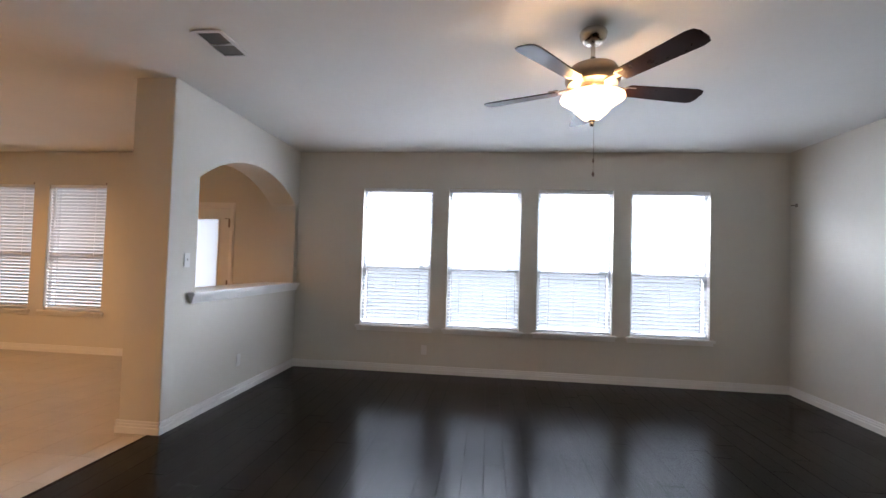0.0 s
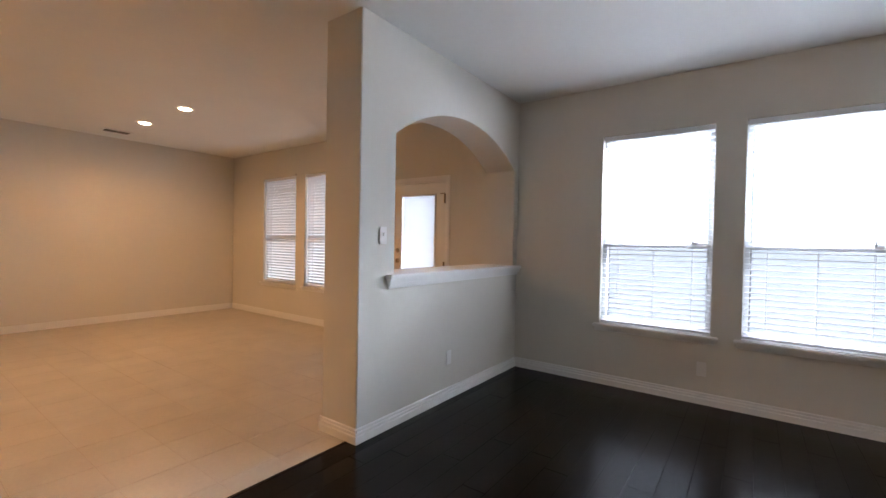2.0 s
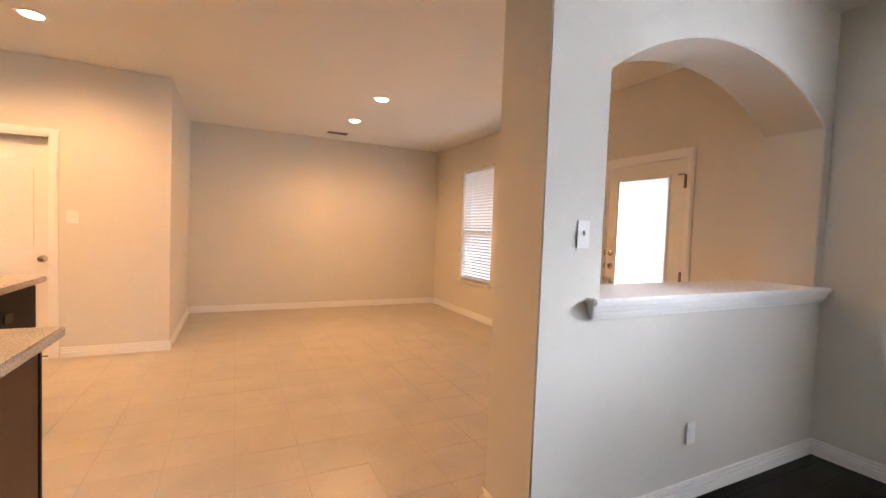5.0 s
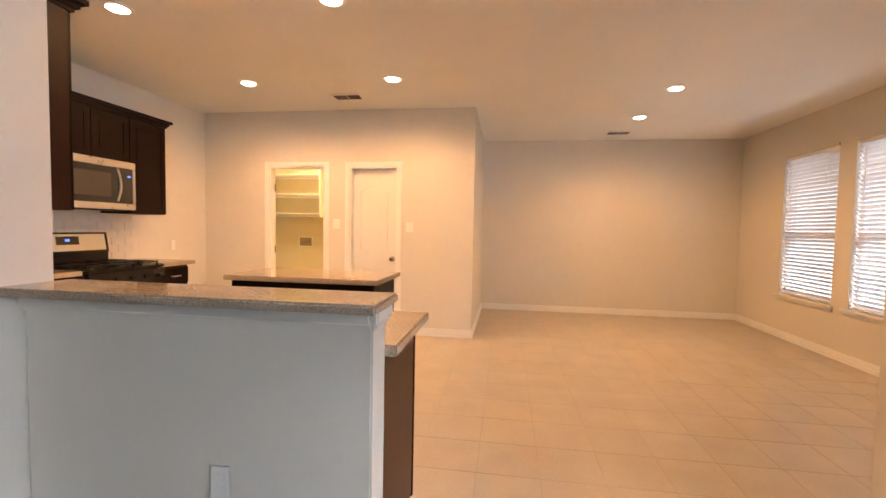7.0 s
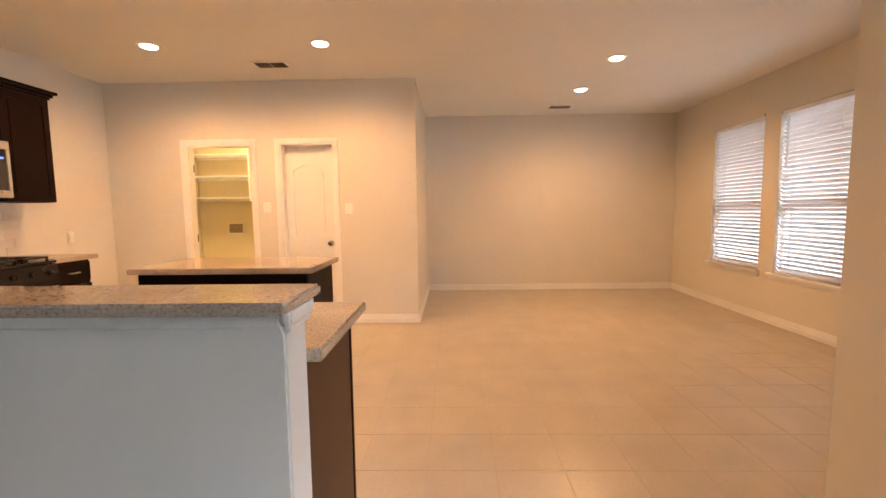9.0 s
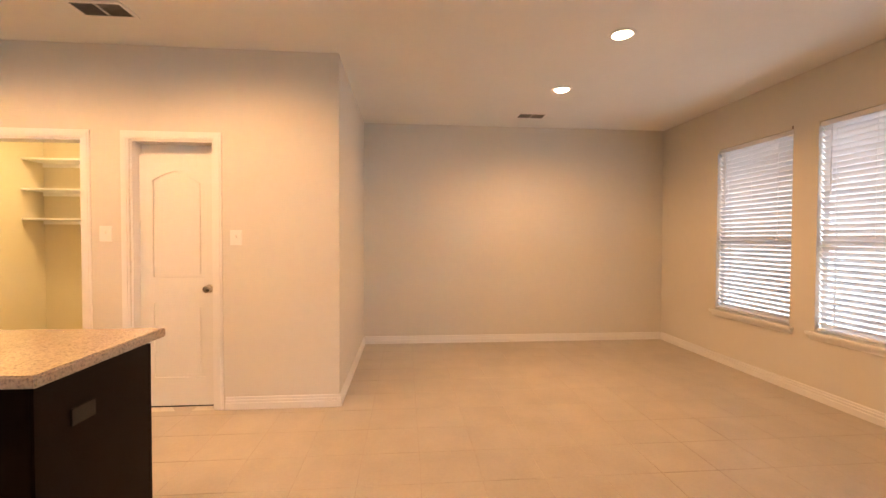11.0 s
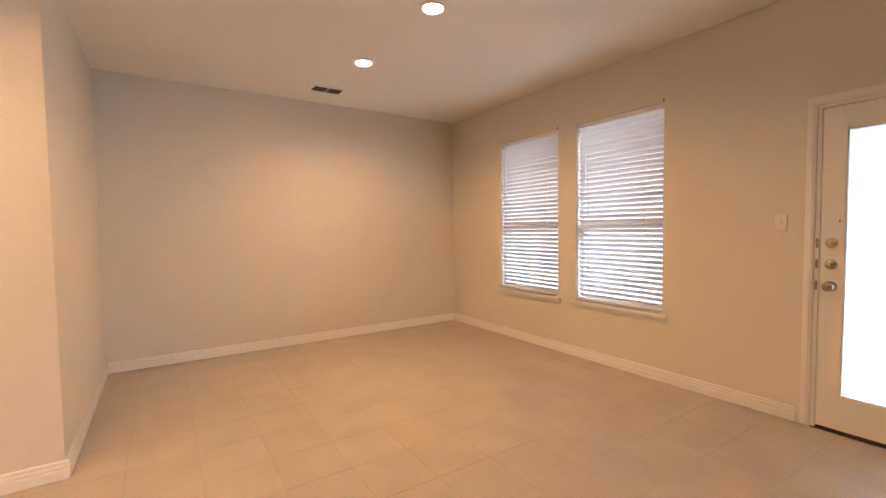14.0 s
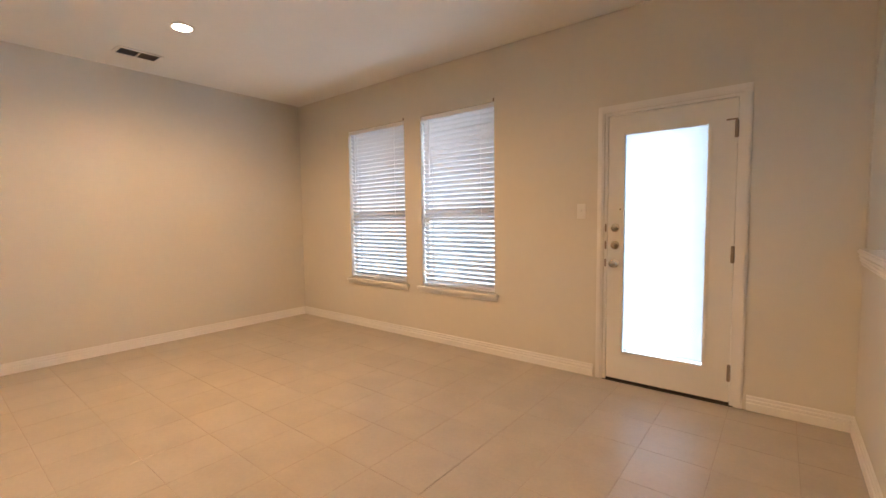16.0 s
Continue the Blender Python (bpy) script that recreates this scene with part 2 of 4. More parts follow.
def holed(outer, inner, depth, m):
    """Prism of the outer polygon with the inner one cut out."""
    bm = bmesh.new()
    rims = []
    for z in (0, depth):
        edges, rim = [], []
        for loop in (outer, inner):
            vs = [bm.verts.new((x, y, z)) for x, y in loop]
            edges += [bm.edges.new((vs[i - 1], vs[i])) for i in range(len(vs))]
            rim.append(vs)
        bmesh.ops.triangle_fill(bm, edges=edges, use_beauty=True)
        rims.append(rim)
    for a, b in zip(*rims):
        for i in range(len(a)):
            bm.faces.new((a[i - 1], a[i], b[i], b[i - 1]))
    bmesh.ops.transform(bm, matrix=m, verts=bm.verts[:])
    return bm


def rounded(bm, w, keep, seg=3):
    """Rounds the sharp edges alone, leaving flat triangulation as it is."""
    bmesh.ops.recalc_face_normals(bm, faces=bm.faces[:])
    sharp = [e for e in bm.edges if len(e.link_faces) == 2 and e.calc_face_angle() > 0.6 and keep((e.verts[0].co + e.verts[1].co) / 2)]
    bmesh.ops.bevel(bm, geom=sharp, offset=w, segments=seg, affect="EDGES", clamp_overlap=True)
    return bm


def mesh_of(name, bm, mat, smooth=False):
    bmesh.ops.recalc_face_normals(bm, faces=bm.faces[:])
    d = bpy.data.meshes.new(name)
    bm.to_mesh(d)
    bm.free()
    d.materials.append(mat)
    if smooth:
        d.polygons.foreach_set("use_smooth", [True] * len(d.polygons))
        d.set_sharp_from_angle(angle=radians(35))
    return d


def part(name, bm, mat, parent=None, label="", smooth=False):
    ob = new(name, bm if isinstance(bm, bpy.types.Mesh) else mesh_of(name, bm, mat, smooth))
    if parent:
        ob.parent = parent
    return tagged(ob, label)


def setting(name, bm, mat, label=""):
    return tagged(part(name, bm, mat), label, kind="structure")


def thing(name, label, category, m=None, group=""):
    ob = new(name)
    ob.empty_display_size = 0.1
    if m:
        ob.matrix_world = m
    return tagged(ob, label, category, group)


def pierced(axis, at, thick, u0, u1, z0, z1, holes):
    """A wall along axis ('x' or 'y') with its inner face at `at` and rectangular openings (u0, u1, z0, z1)."""
    us = sorted({u0, u1, *[h[0] for h in holes], *[h[1] for h in holes]})
    zs = sorted({z0, z1, *[h[2] for h in holes], *[h[3] for h in holes]})
    full = lambda i, k: 0 <= i < len(us) - 1 and 0 <= k < len(zs) - 1 and not any(h[0] - 1e-6 <= us[i] and us[i + 1] <= h[1] + 1e-6 and h[2] - 1e-6 <= zs[k] and zs[k + 1] <= h[3] + 1e-6 for h in holes)
    bm = bmesh.new()
    pt = lambda u, d, z: (u, at + d, z) if axis == "x" else (at + d, u, z)
    quad = lambda *ps: bm.faces.new([bm.verts.new(p) for p in ps])
    for i in range(len(us) - 1):
        for k in range(len(zs) - 1):
            if not full(i, k):
                continue
            a, b, c, e = us[i], us[i + 1], zs[k], zs[k + 1]
            for d in (0, thick):
                quad(pt(a, d, c), pt(b, d, c), pt(b, d, e), pt(a, d, e))
            for near, (p, q) in ((full(i - 1, k), ((a, c), (a, e))), (full(i + 1, k), ((b, c), (b, e))), (full(i, k - 1), ((a, c), (b, c))), (full(i, k + 1), ((a, e), (b, e)))):
                if not near:
                    quad(pt(p[0], 0, p[1]), pt(q[0], 0, q[1]), pt(q[0], thick, q[1]), pt(p[0], thick, p[1]))
    bmesh.ops.remove_doubles(bm, verts=bm.verts[:], dist=1e-5)
    return bm


# ---- large structure ----
holes = [(a, b, WZ0, WZ1) for a, b in WIN_L + WIN_D] + [(DOOR[0], DOOR[1], 0.0, DOOR[2])]
setting("wall_north", pierced("x", YW, 0.16, XF - 0.12, XE + 0.12, -0.05, CEIL, holes), PAINT, "greige painted exterior wall with windows")
setting("wall_east", cube(XE, XE + 0.12, YB - 0.12, YW - 0.002, -0.05, CEIL), PAINT, "greige painted living room wall")
# closes the room out of view; its distance YB tunes the bounced light
setting("wall_south", cube(CX0, XE, YB - 0.12, YB, -0.05, CEIL), PAINT, "greige painted living room wall")
setting("wall_dining_far", cube(XF - 0.12, XF, YBOX - 0.12, YW - 0.002, -0.05, CEIL), PAINT, "greige painted far dining wall")
setting("wall_laundry_return", cube(XF, XK - 0.12, YBOX - 0.12, YBOX, -0.05, CEIL), PAINT, "greige painted return wall")
PAN = (-1.07, -0.33, 0.0, 2.05)
CLO = (0.0, 0.60, 0.0, 2.05)
setting("wall_kitchen_west", pierced("y", XK, -0.12, YK - 0.12, YBOX, -0.05, CEIL, [PAN, CLO]), PAINT, "greige painted kitchen wall with two doorways")
setting("wall_kitchen_south", cube(XK, CX0, YK - 0.12, YK, -0.05, CEIL), PAINT, "greige painted range wall")
setting("wall_bar_end", cube(CX0, CX1, YB, CY, -0.05, CEIL, 0.02, 4), PAINT, "full-height greige wall beside the bar")
# arched partition
ay0, az0, az1, sill_z = 3.53, 2.03, 2.325, 1.028
ay1 = YW - 0.09      # short pier between arch and window wall
ac = (ay0 + ay1) / 2
R = ((ay1 - ay0) ** 2 / 4 + (az1 - az0) ** 2) / (2 * (az1 - az0))
arc = []
for i in range(25):
    y = ay0 + (ay1 - ay0) * i / 24
    arc.append((y, az1 - R + math.sqrt(R * R - (y - ac) ** 2)))
YZ = Matrix(((0, 0, 1, PX0), (1, 0, 0, 0), (0, 1, 0, 0), (0, 0, 0, 1)))
setting("wall_arched_partition", rounded(holed([(PY, -0.05), (YW - 0.002, -0.05), (YW - 0.002, CEIL), (PY, CEIL)], arc + [(ay1, sill_z), (ay0, sill_z)], PX1 - PX0, YZ), 0.005, lambda c: c.y < YW - 0.02 and 0 < c.z < CEIL - 0.01, 2), PAINT, "greige half wall with an arched pass-through")
setting("ceiling", cube(XF - 0.12, XE + 0.12, YB - 0.12, YW + 0.16, CEIL + 0.001, CEIL + 0.1), CEILP, "off-white lightly textured ceiling")
# laundry room and closet
setting("wall_laundry_west", cube(XF, XF + 0.1, -2.1, YBOX - 0.122, -0.05, CEIL), LAUN)
setting("wall_laundry_south", cube(XF + 0.1, XK - 0.122, -2.2, -2.06, -0.05, CEIL), LAUN)
setting("wall_laundry_north", cube(XF + 0.1, XK - 0.122, -0.17, -0.07, -0.05, CEIL), LAUN)
setting("ground", cube(-40, 40, YW + 0.16, 60, -0.25, -0.15), OUTSIDE, "concrete patio and yard outside")


# ---- windows, sills, blinds ----
def window(i, a, b):
    w = tagged(new("window_%d" % i), "white vinyl single-hung window behind a blind", kind="structure")
    w.matrix_world = pose((a + b) / 2, YW, 0)
    h = (b - a) / 2
    zm = 1.298
    fr = bmesh.new()
    for x0, x1, z0, z1 in ((-h, -h + 0.04, WZ0, WZ1), (h - 0.04, h, WZ0, WZ1), (-h + 0.04, h - 0.04, WZ0, WZ0 + 0.045), (-h + 0.04, h - 0.04, WZ1 - 0.04, WZ1)):
        box(fr, x0, x1, 0.07, 0.13, z0, z1)
    part("window_frame", fr, VINYL, w)
    part("meeting_rail", cube(-h + 0.04, h - 0.04, 0.066, 0.12, zm - 0.028, zm + 0.022, 0.004), VINYL, w)
    for z0, z1, y in ((WZ0 + 0.045, zm - 0.028, 0.09), (zm + 0.022, WZ1 - 0.04, 0.105)):
        p = part("pane", cube(-h + 0.04, h - 0.04, y, y + 0.004, z0, z1), GLASS, w)
        p.visible_shadow = False
    if i <= 4:
        part("insect_screen", cube(-h + 0.041, h - 0.041, 0.112, 0.113, WZ0 + 0.046, zm - 0.029), SCREEN, w)
    part("sash_lock", cube(h - 0.16, h - 0.10, 0.045, 0.066, zm + 0.005, zm + 0.03, 0.006), VINYL, w)
    sb = cube(-h - 0.05, h + 0.05, -0.048, 0.0, WZ0 - 0.03, WZ0, 0.007)
    box(sb, -h + 0.001, h - 0.001, 0.0, 0.068, WZ0 - 0.02, WZ0 + 0.002)
    part("window_sill", sb, TRIM, w)
    part("apron", cube(-h - 0.035, h + 0.035, -0.02, -0.001, WZ0 - 0.066, WZ0 - 0.031, 0.004), TRIM, w)
    return w


SLAT = {}


def blind(a, b, tilt, label):
    """Horizontal blind: headrail, slats, ladder tapes, bottom rail, wand."""
    t = thing("window_blind", label, "blind", pose((a + b) / 2, YW + 0.034, 0), "window blinds")
    h = (b - a) / 2 - 0.008
    part("headrail", cube(-h, h, -0.028, 0.028, WZ1 - 0.045, WZ1 - 0.003, 0.004), BLIND, t)
    part("bottom_rail", cube(-h, h, -0.025, 0.025, WZ0 + 0.012, WZ0 + 0.030, 0.005), BLIND, t)
    key = (round(h, 3), tilt)
    if key not in SLAT:
        bm = bmesh.new()
        n, w2 = 5, 0.025
        top = []
        for k in range(n + 1):
            u = -w2 + 2 * w2 * k / n
            z = 0.004 * (1 - (u / w2) ** 2)
            top.append((u, z))
        sec = top + [(u, z - 0.0028) for u, z in top[::-1]]
        prism(sec, 2 * h - 0.006, Matrix(((0, 0, 1, -h + 0.003), (1, 0, 0, 0), (0, 1, 0, 0), (0, 0, 0, 1))), bm)
        bmesh.ops.rotate(bm, cent=(0, 0, 0), matrix=Matrix.Rotation(radians(tilt), 3, "X"), verts=bm.verts[:])
        SLAT[key] = mesh_of("slat", bm, BLIND)
    z, step = WZ0 + 0.062, 0.0445
    while z < WZ1 - 0.055:
        s = part("slat", SLAT[key], BLIND, t)
        s.location = (0, 0, z)
        s.rotation_euler = (radians(random.uniform(-2, 2)), radians(random.uniform(-0.15, 0.15)), 0)
        z += step
    for x in (-h * 0.68, 0.0, h * 0.68):
        bm = bmesh.new()
        for y in (-0.0275, 0.0265):
            box(bm, x - 0.0012, x + 0.0012, y, y + 0.001, WZ0 + 0.03, WZ1 - 0.04)
        part("ladder_cord", bm, BLIND, t)
    part("tilt_wand", lathe([(0.004, -0.55), (0.0045, -0.5), (0.003, 0)], 8, pose(-h + 0.10, -0.034, WZ1 - 0.05)), BLIND, t)
    part("lift_cord", lathe([(0.006, -0.92), (0.003, -0.87), (0.0012, -0.86), (0.0012, 0)], 8, pose(h - 0.14, -0.034, WZ1 - 0.05)), BLIND, t)
    return t


for i, (a, b) in enumerate(WIN_L + WIN_D):
    window(i + 1, a, b)
for a, b in WIN_L:
    blind(a, b, 0, "white slatted blind, open, in a bright living room window")
for a, b in WIN_D:
    blind(a, b, -44, "white slatted blind, tilted nearly shut, in a dining window")
for a, b in WIN_D:
    c = thing("blind_bracket", "small metal hook at the blind's upper corner", "bracket", pose(b - 0.004, YW, WZ1 + 0.012))
    part("hook", cube(-0.006, 0.006, -0.008, -0.001, -0.014, 0.016, 0.002), BRONZE, c)


# ---- baseboards: stepped profile along a wall ----
def baseboard(x0, y0, x1, y1, nx, ny):
    """Runs from (x0, y0) to (x1, y1); (nx, ny) points into the room."""
    L = math.hypot(x1 - x0, y1 - y0)
    d = Vector((x1 - x0, y1 - y0, 0)) / L
    sec = [(0.001, 0.0), (0.018, 0.0), (0.018, 0.044), (0.016, 0.05), (0.010, 0.052), (0.010, 0.056), (0.0135, 0.059), (0.0125, 0.072), (0.007, 0.074), (0.007, 0.077), (0.009, 0.08), (0.008, 0.092), (0.001, 0.097)]
    m = Matrix(((nx, 0, d.x, x0), (ny, 0, d.y, y0), (0, 1, 0, 0.003), (0, 0, 0, 1)))
    setting("baseboard", prism(sec, L, m), TRIM, "white stepped baseboard")


baseboard(PX1, YW, XE, YW, 0, -1)
baseboard(XE, YW - 0.016, XE, YB, -1, 0)
baseboard(PX1, PY - 0.016, PX1, YW - 0.016, 1, 0)
baseboard(PX0 - 0.016, PY, PX1 + 0.016, PY, 0, -1)
baseboard(PX0, PY - 0.016, PX0, YW - 0.016, -1, 0)
baseboard(DOOR[1] + 0.07, YW, PX0, YW, 0, -1)
baseboard(XF, YW, DOOR[0] - 0.07, YW, 0, -1)
baseboard(XF, YBOX + 0.016, XF, YW - 0.016, 1, 0)
baseboard(XF + 0.016, YBOX, XK + 0.016, YBOX, 0, 1)
baseboard(XK, CLO[1] + 0.075, XK, YBOX + 0.016, 1, 0)
baseboard(XK, PAN[1] + 0.075, XK, CLO[0] - 0.075, 1, 0)
baseboard(XK, YK, XK, PAN[0] - 0.075, 1, 0)
baseboard(CX1, CY, CX1, YB, 1, 0)


# ---- pass-through sill ----
def sill_board():
    t = tagged(new("trim_sill"), "white painted sill of the arched pass-through", kind="structure")
    part("shelf", cube(PX0 - 0.03, PX1 + 0.062, 3.44, YW - 0.003, sill_z + 0.002, sill_z + 0.032, 0.008), TRIM, t)
    part("shelf_core", cube(PX0 + 0.002, PX1 - 0.002, 3.535, YW - 0.004, sill_z + 0.0, sill_z + 0.0015), TRIM, t)
    bm = bmesh.new()
    for k, o in enumerate((0.046, 0.036, 0.022)):
        z = sill_z - 0.021 * k
        box(bm, PX1 + 0.001, PX1 + o, 3.448 + 0.008 * k, YW - 0.004, z - 0.020, z - 0.0005)
        box(bm, PX0 - o / 2, PX0 - 0.001, 3.448 + 0.008 * k, YW - 0.004, z - 0.020, z - 0.0005)
    part("bed_moulding", bev(bm, 0.006), TRIM, t)


sill_board()


# ---- door casings and doors ----
def casing(name, axis, at, out, u0, u1, z1, w=0.06):
    """Two-step casing round an opening; out = +1/-1 is the room side."""
    t = tagged(new(name), "white stepped door casing", kind="structure")
    def piece(n, a, b, c, e):
        for lo, hi in ((0.001, 0.012), (0.012, 0.019)):
            k = 0.0 if lo < 0.01 else 0.012
            d0, d1 = sorted((at + out * lo, at + out * hi))
            x = (a + k, b - k)
            zz = (c, e) if n == "side_casing" else (c + k, e - k)
            bm = cube(*x, d0, d1, *zz, 0.003) if axis == "x" else cube(d0, d1, *x, *zz, 0.003)
            part(n, bm, TRIM, t)
    piece("side_casing", u0 - w, u0, 0.002, z1)
    piece("side_casing", u1, u1 + w, 0.002, z1)
    piece("head_casing", u0 - w, u1 + w, z1, z1 + w)
    return t


casing("trim_pantry_casing", "y", XK, 1, PAN[0], PAN[1], PAN[3])
casing("trim_closet_casing", "y", XK, 1, CLO[0], CLO[1], CLO[3])
casing("trim_exterior_casing", "x", YW, -1, DOOR[0], DOOR[1], DOOR[2], 0.05)
for nm, o in (("trim_pantry_jamb", PAN), ("trim_closet_jamb", CLO)):
    bm = bmesh.new()
    box(bm, XK - 0.118, XK - 0.001, o[0] + 0.0005, o[0] + 0.016, 0.002, o[3] - 0.017)
    box(bm, XK - 0.118, XK - 0.001, o[1] - 0.016, o[1] - 0.0005, 0.002, o[3] - 0.017)
    box(bm, XK - 0.118, XK - 0.001, o[0] + 0.0005, o[1] - 0.0005, o[3] - 0.0165, o[3] - 0.0005)
    setting(nm, bm, TRIM, "white door jamb")


def knob(parent, m, mat=None):
    k = part("door_knob", lathe([(0.030, 0.0), (0.032, 0.004), (0.022, 0.012), (0.011, 0.018), (0.011, 0.034), (0.022, 0.040), (0.029, 0.052), (0.026, 0.064), (0.012, 0.070)], 24), mat or NICKEL, parent, "round satin nickel knob", True)
    k.matrix_local = m
    return k


def closet_door():
    """Two-panel arch-top moulded door; local x across, y into the room, z up."""
    d = tagged(new("door_1"), "white moulded closet door, closed, with arched upper panel", kind="structure")
    d.matrix_world = pose(XK - 0.082, CLO[1] - 0.018, 0.012, 0, 0, -90)
    W, H = CLO[1] - CLO[0] - 0.036, 1.945
    st = 0.095
    leaf = bmesh.new()
    box(leaf, 0, W, -0.036, -0.014, 0, H)
    # proud frame: stiles and rails
    box(leaf, 0, st, -0.014, 0.0, 0, H)
    box(leaf, W - st, W, -0.014, 0.0, 0, H)
    rails = ((0, 0.22), (0.80, 1.00))
    for a, b in rails:
        box(leaf, st, W - st, -0.014, 0.0, a, b)
    n, z0, rise = 16, 1.745, 0.07
    pts = [(st, H), (st, z0)] + [(st + (W - 2 * st) * i / n, z0 + rise * math.sin(math.pi * i / n)) for i in range(1, n)] + [(W - st, z0), (W - st, H)]
    prism(pts, 0.014, Matrix(((1, 0, 0, 0), (0, 0, 1, -0.014), (0, 1, 0, 0), (0, 0, 0, 1))), leaf)
    part("leaf", leaf, DOORP, d)
    g = 0.03
    part("lower_panel", cube(st + g, W - st - g, -0.0145, -0.004, 0.22 + g, 0.80 - g, 0.005), DOORP, d)
    pts = [(st + g, 1.00 + g), (st + g, z0 - 0.02)] + [(st + g + (W - 2 * st - 2 * g) * i / n, z0 - 0.02 + rise * 0.9 * math.sin(math.pi * i / n)) for i in range(1, n)] + [(W - st - g, z0 - 0.02), (W - st - g, 1.00 + g)]
    part("upper_panel", prism(pts, 0.010, Matrix(((1, 0, 0, 0), (0, 0, 1, -0.0145), (0, 1, 0, 0), (0, 0, 0, 1)))), DOORP, d)
    knob(d, pose(0.055, 0.0, 0.91, -90, 0, 0))
    part("head_stop", cube(0.0, W, -0.035, -0.027, H - 0.001, 2.02), DOORP, d, "shadowed stop above the door leaf")
    # shade of the gap under the leaf, put in as a dark strip
    part("door_sweep", cube(0.0, W, -0.03, -0.004, -0.0115, -0.001), RUBBER, d, "dark strip standing in for the shadowed gap under the door")
    return d


closet_door()


def exterior_door():
    d = tagged(new("door_2"), "white full-lite exterior door with bright frosted glass, closed", kind="structure")
    d.matrix_world = pose(DOOR[0] + 0.0245, YW + 0.008, 0.02)
    W, H = DOOR[1] - DOOR[0] - 0.05, DOOR[2] - 0.045
    gx0, gx1, gz0, gz1 = 0.105, W - 0.145, 0.205, 1.84
    leaf = bmesh.new()
    box(leaf, 0, gx0, 0, 0.044, 0, H)
    box(leaf, gx1, W, 0, 0.044, 0, H)
    box(leaf, gx0, gx1, 0, 0.044, 0, gz0)
    box(leaf, gx0, gx1, 0, 0.044, gz1, H)
    part("leaf", leaf, DOORP, d)
    for n, a in (("glazing_bead", (gx0 - 0.012, gx0 + 0.014, gz0 - 0.012, gz1 + 0.012)), ("glazing_bead", (gx1 - 0.014, gx1 + 0.012, gz0 - 0.012, gz1 + 0.012)), ("glazing_bead", (gx0 + 0.014, gx1 - 0.014, gz0 - 0.012, gz0 + 0.014)), ("glazing_bead", (gx0 + 0.014, gx1 - 0.014, gz1 - 0.014, gz1 + 0.012))):
        part(n, cube(a[0], a[1], -0.008, 0.012, a[2], a[3], 0.005), DOORP, d)
    p = part("pane", cube(gx0, gx1, 0.018, 0.024, gz0, gz1), GLASS, d)
    p.visible_shadow = False
    part("shade", cube(gx0 + 0.012, gx1 - 0.012, 0.030, 0.0305, gz0 + 0.033, gz1), SHADE, d, "white translucent shade behind the glass")
    part("shade_rail", cube(gx0 + 0.012, gx1 - 0.012, 0.028, 0.033, gz0 + 0.024, gz0 + 0.032), VINYL, d)
    for z, kind in ((1.15, 0), (1.02, 1), (0.885, 2)):
        if kind < 2:
            k = part("deadbolt", lathe([(0.030, 0), (0.032, 0.004), (0.028, 0.012), (0.020, 0.015)], 24), NICKEL, d, "round satin nickel deadbolt", True)
            k.matrix_local = pose(0.055, 0, z, 90, 0, 0)
            if kind:
                q = part("thumb_turn", cube(-0.006, 0.006, -0.016, 0.016, 0.012, 0.032, 0.003), NICKEL, k)
        else:
            knob(d, pose(0.055, 0, z, 90, 0, 0))
        part("strike", cube(-0.018, -0.006, -0.012, 0.012, z - 0.03, z + 0.03, 0.003), BRONZE, d)
    part("peep_sensor", cube(0.085, 0.095, -0.006, 0.001, 1.28, 1.295, 0.002), NICKEL, d)
    for z in (0.20, 0.98, 1.78):
        hg = lathe([(0.009, -0.055), (0.011, -0.05), (0.0105, 0.05), (0.008, 0.055)], 10, pose(W - 0.004, -0.0105, z))
        part("hinge", hg, BRONZE, d, "bronze butt hinge")
    part("hinge_stop", cube(W - 0.06, W + 0.002, -0.03, -0.0225, 1.832, 1.842, 0.002), BRONZE, d)
    # dark strip fills the gap below the leaf in place of its shade
    part("door_sweep", cube(0, W, 0.002, 0.04, -0.0155, -0.001), RUBBER, d)
    return d


exterior_door()
bm = bmesh.new()
x0, x1, z1 = DOOR
for a in ((x0 + 0.0005, x0 + 0.022, 0.002, z1 - 0.021), (x1 - 0.022, x1 - 0.0005, 0.002, z1 - 0.021), (x0 + 0.0005, x1 - 0.0005, z1 - 0.0205, z1 - 0.0005)):
    box(bm, a[0], a[1], YW + 0.001, YW + 0.158, a[2], a[3])
setting("trim_exterior_jamb", bm, TRIM, "white exterior door jamb")
setting("threshold", cube(x0 + 0.001, x1 - 0.001, YW - 0.01, YW + 0.15, -0.02, 0.004, 0.003), RUBBER, "dark metal door threshold")


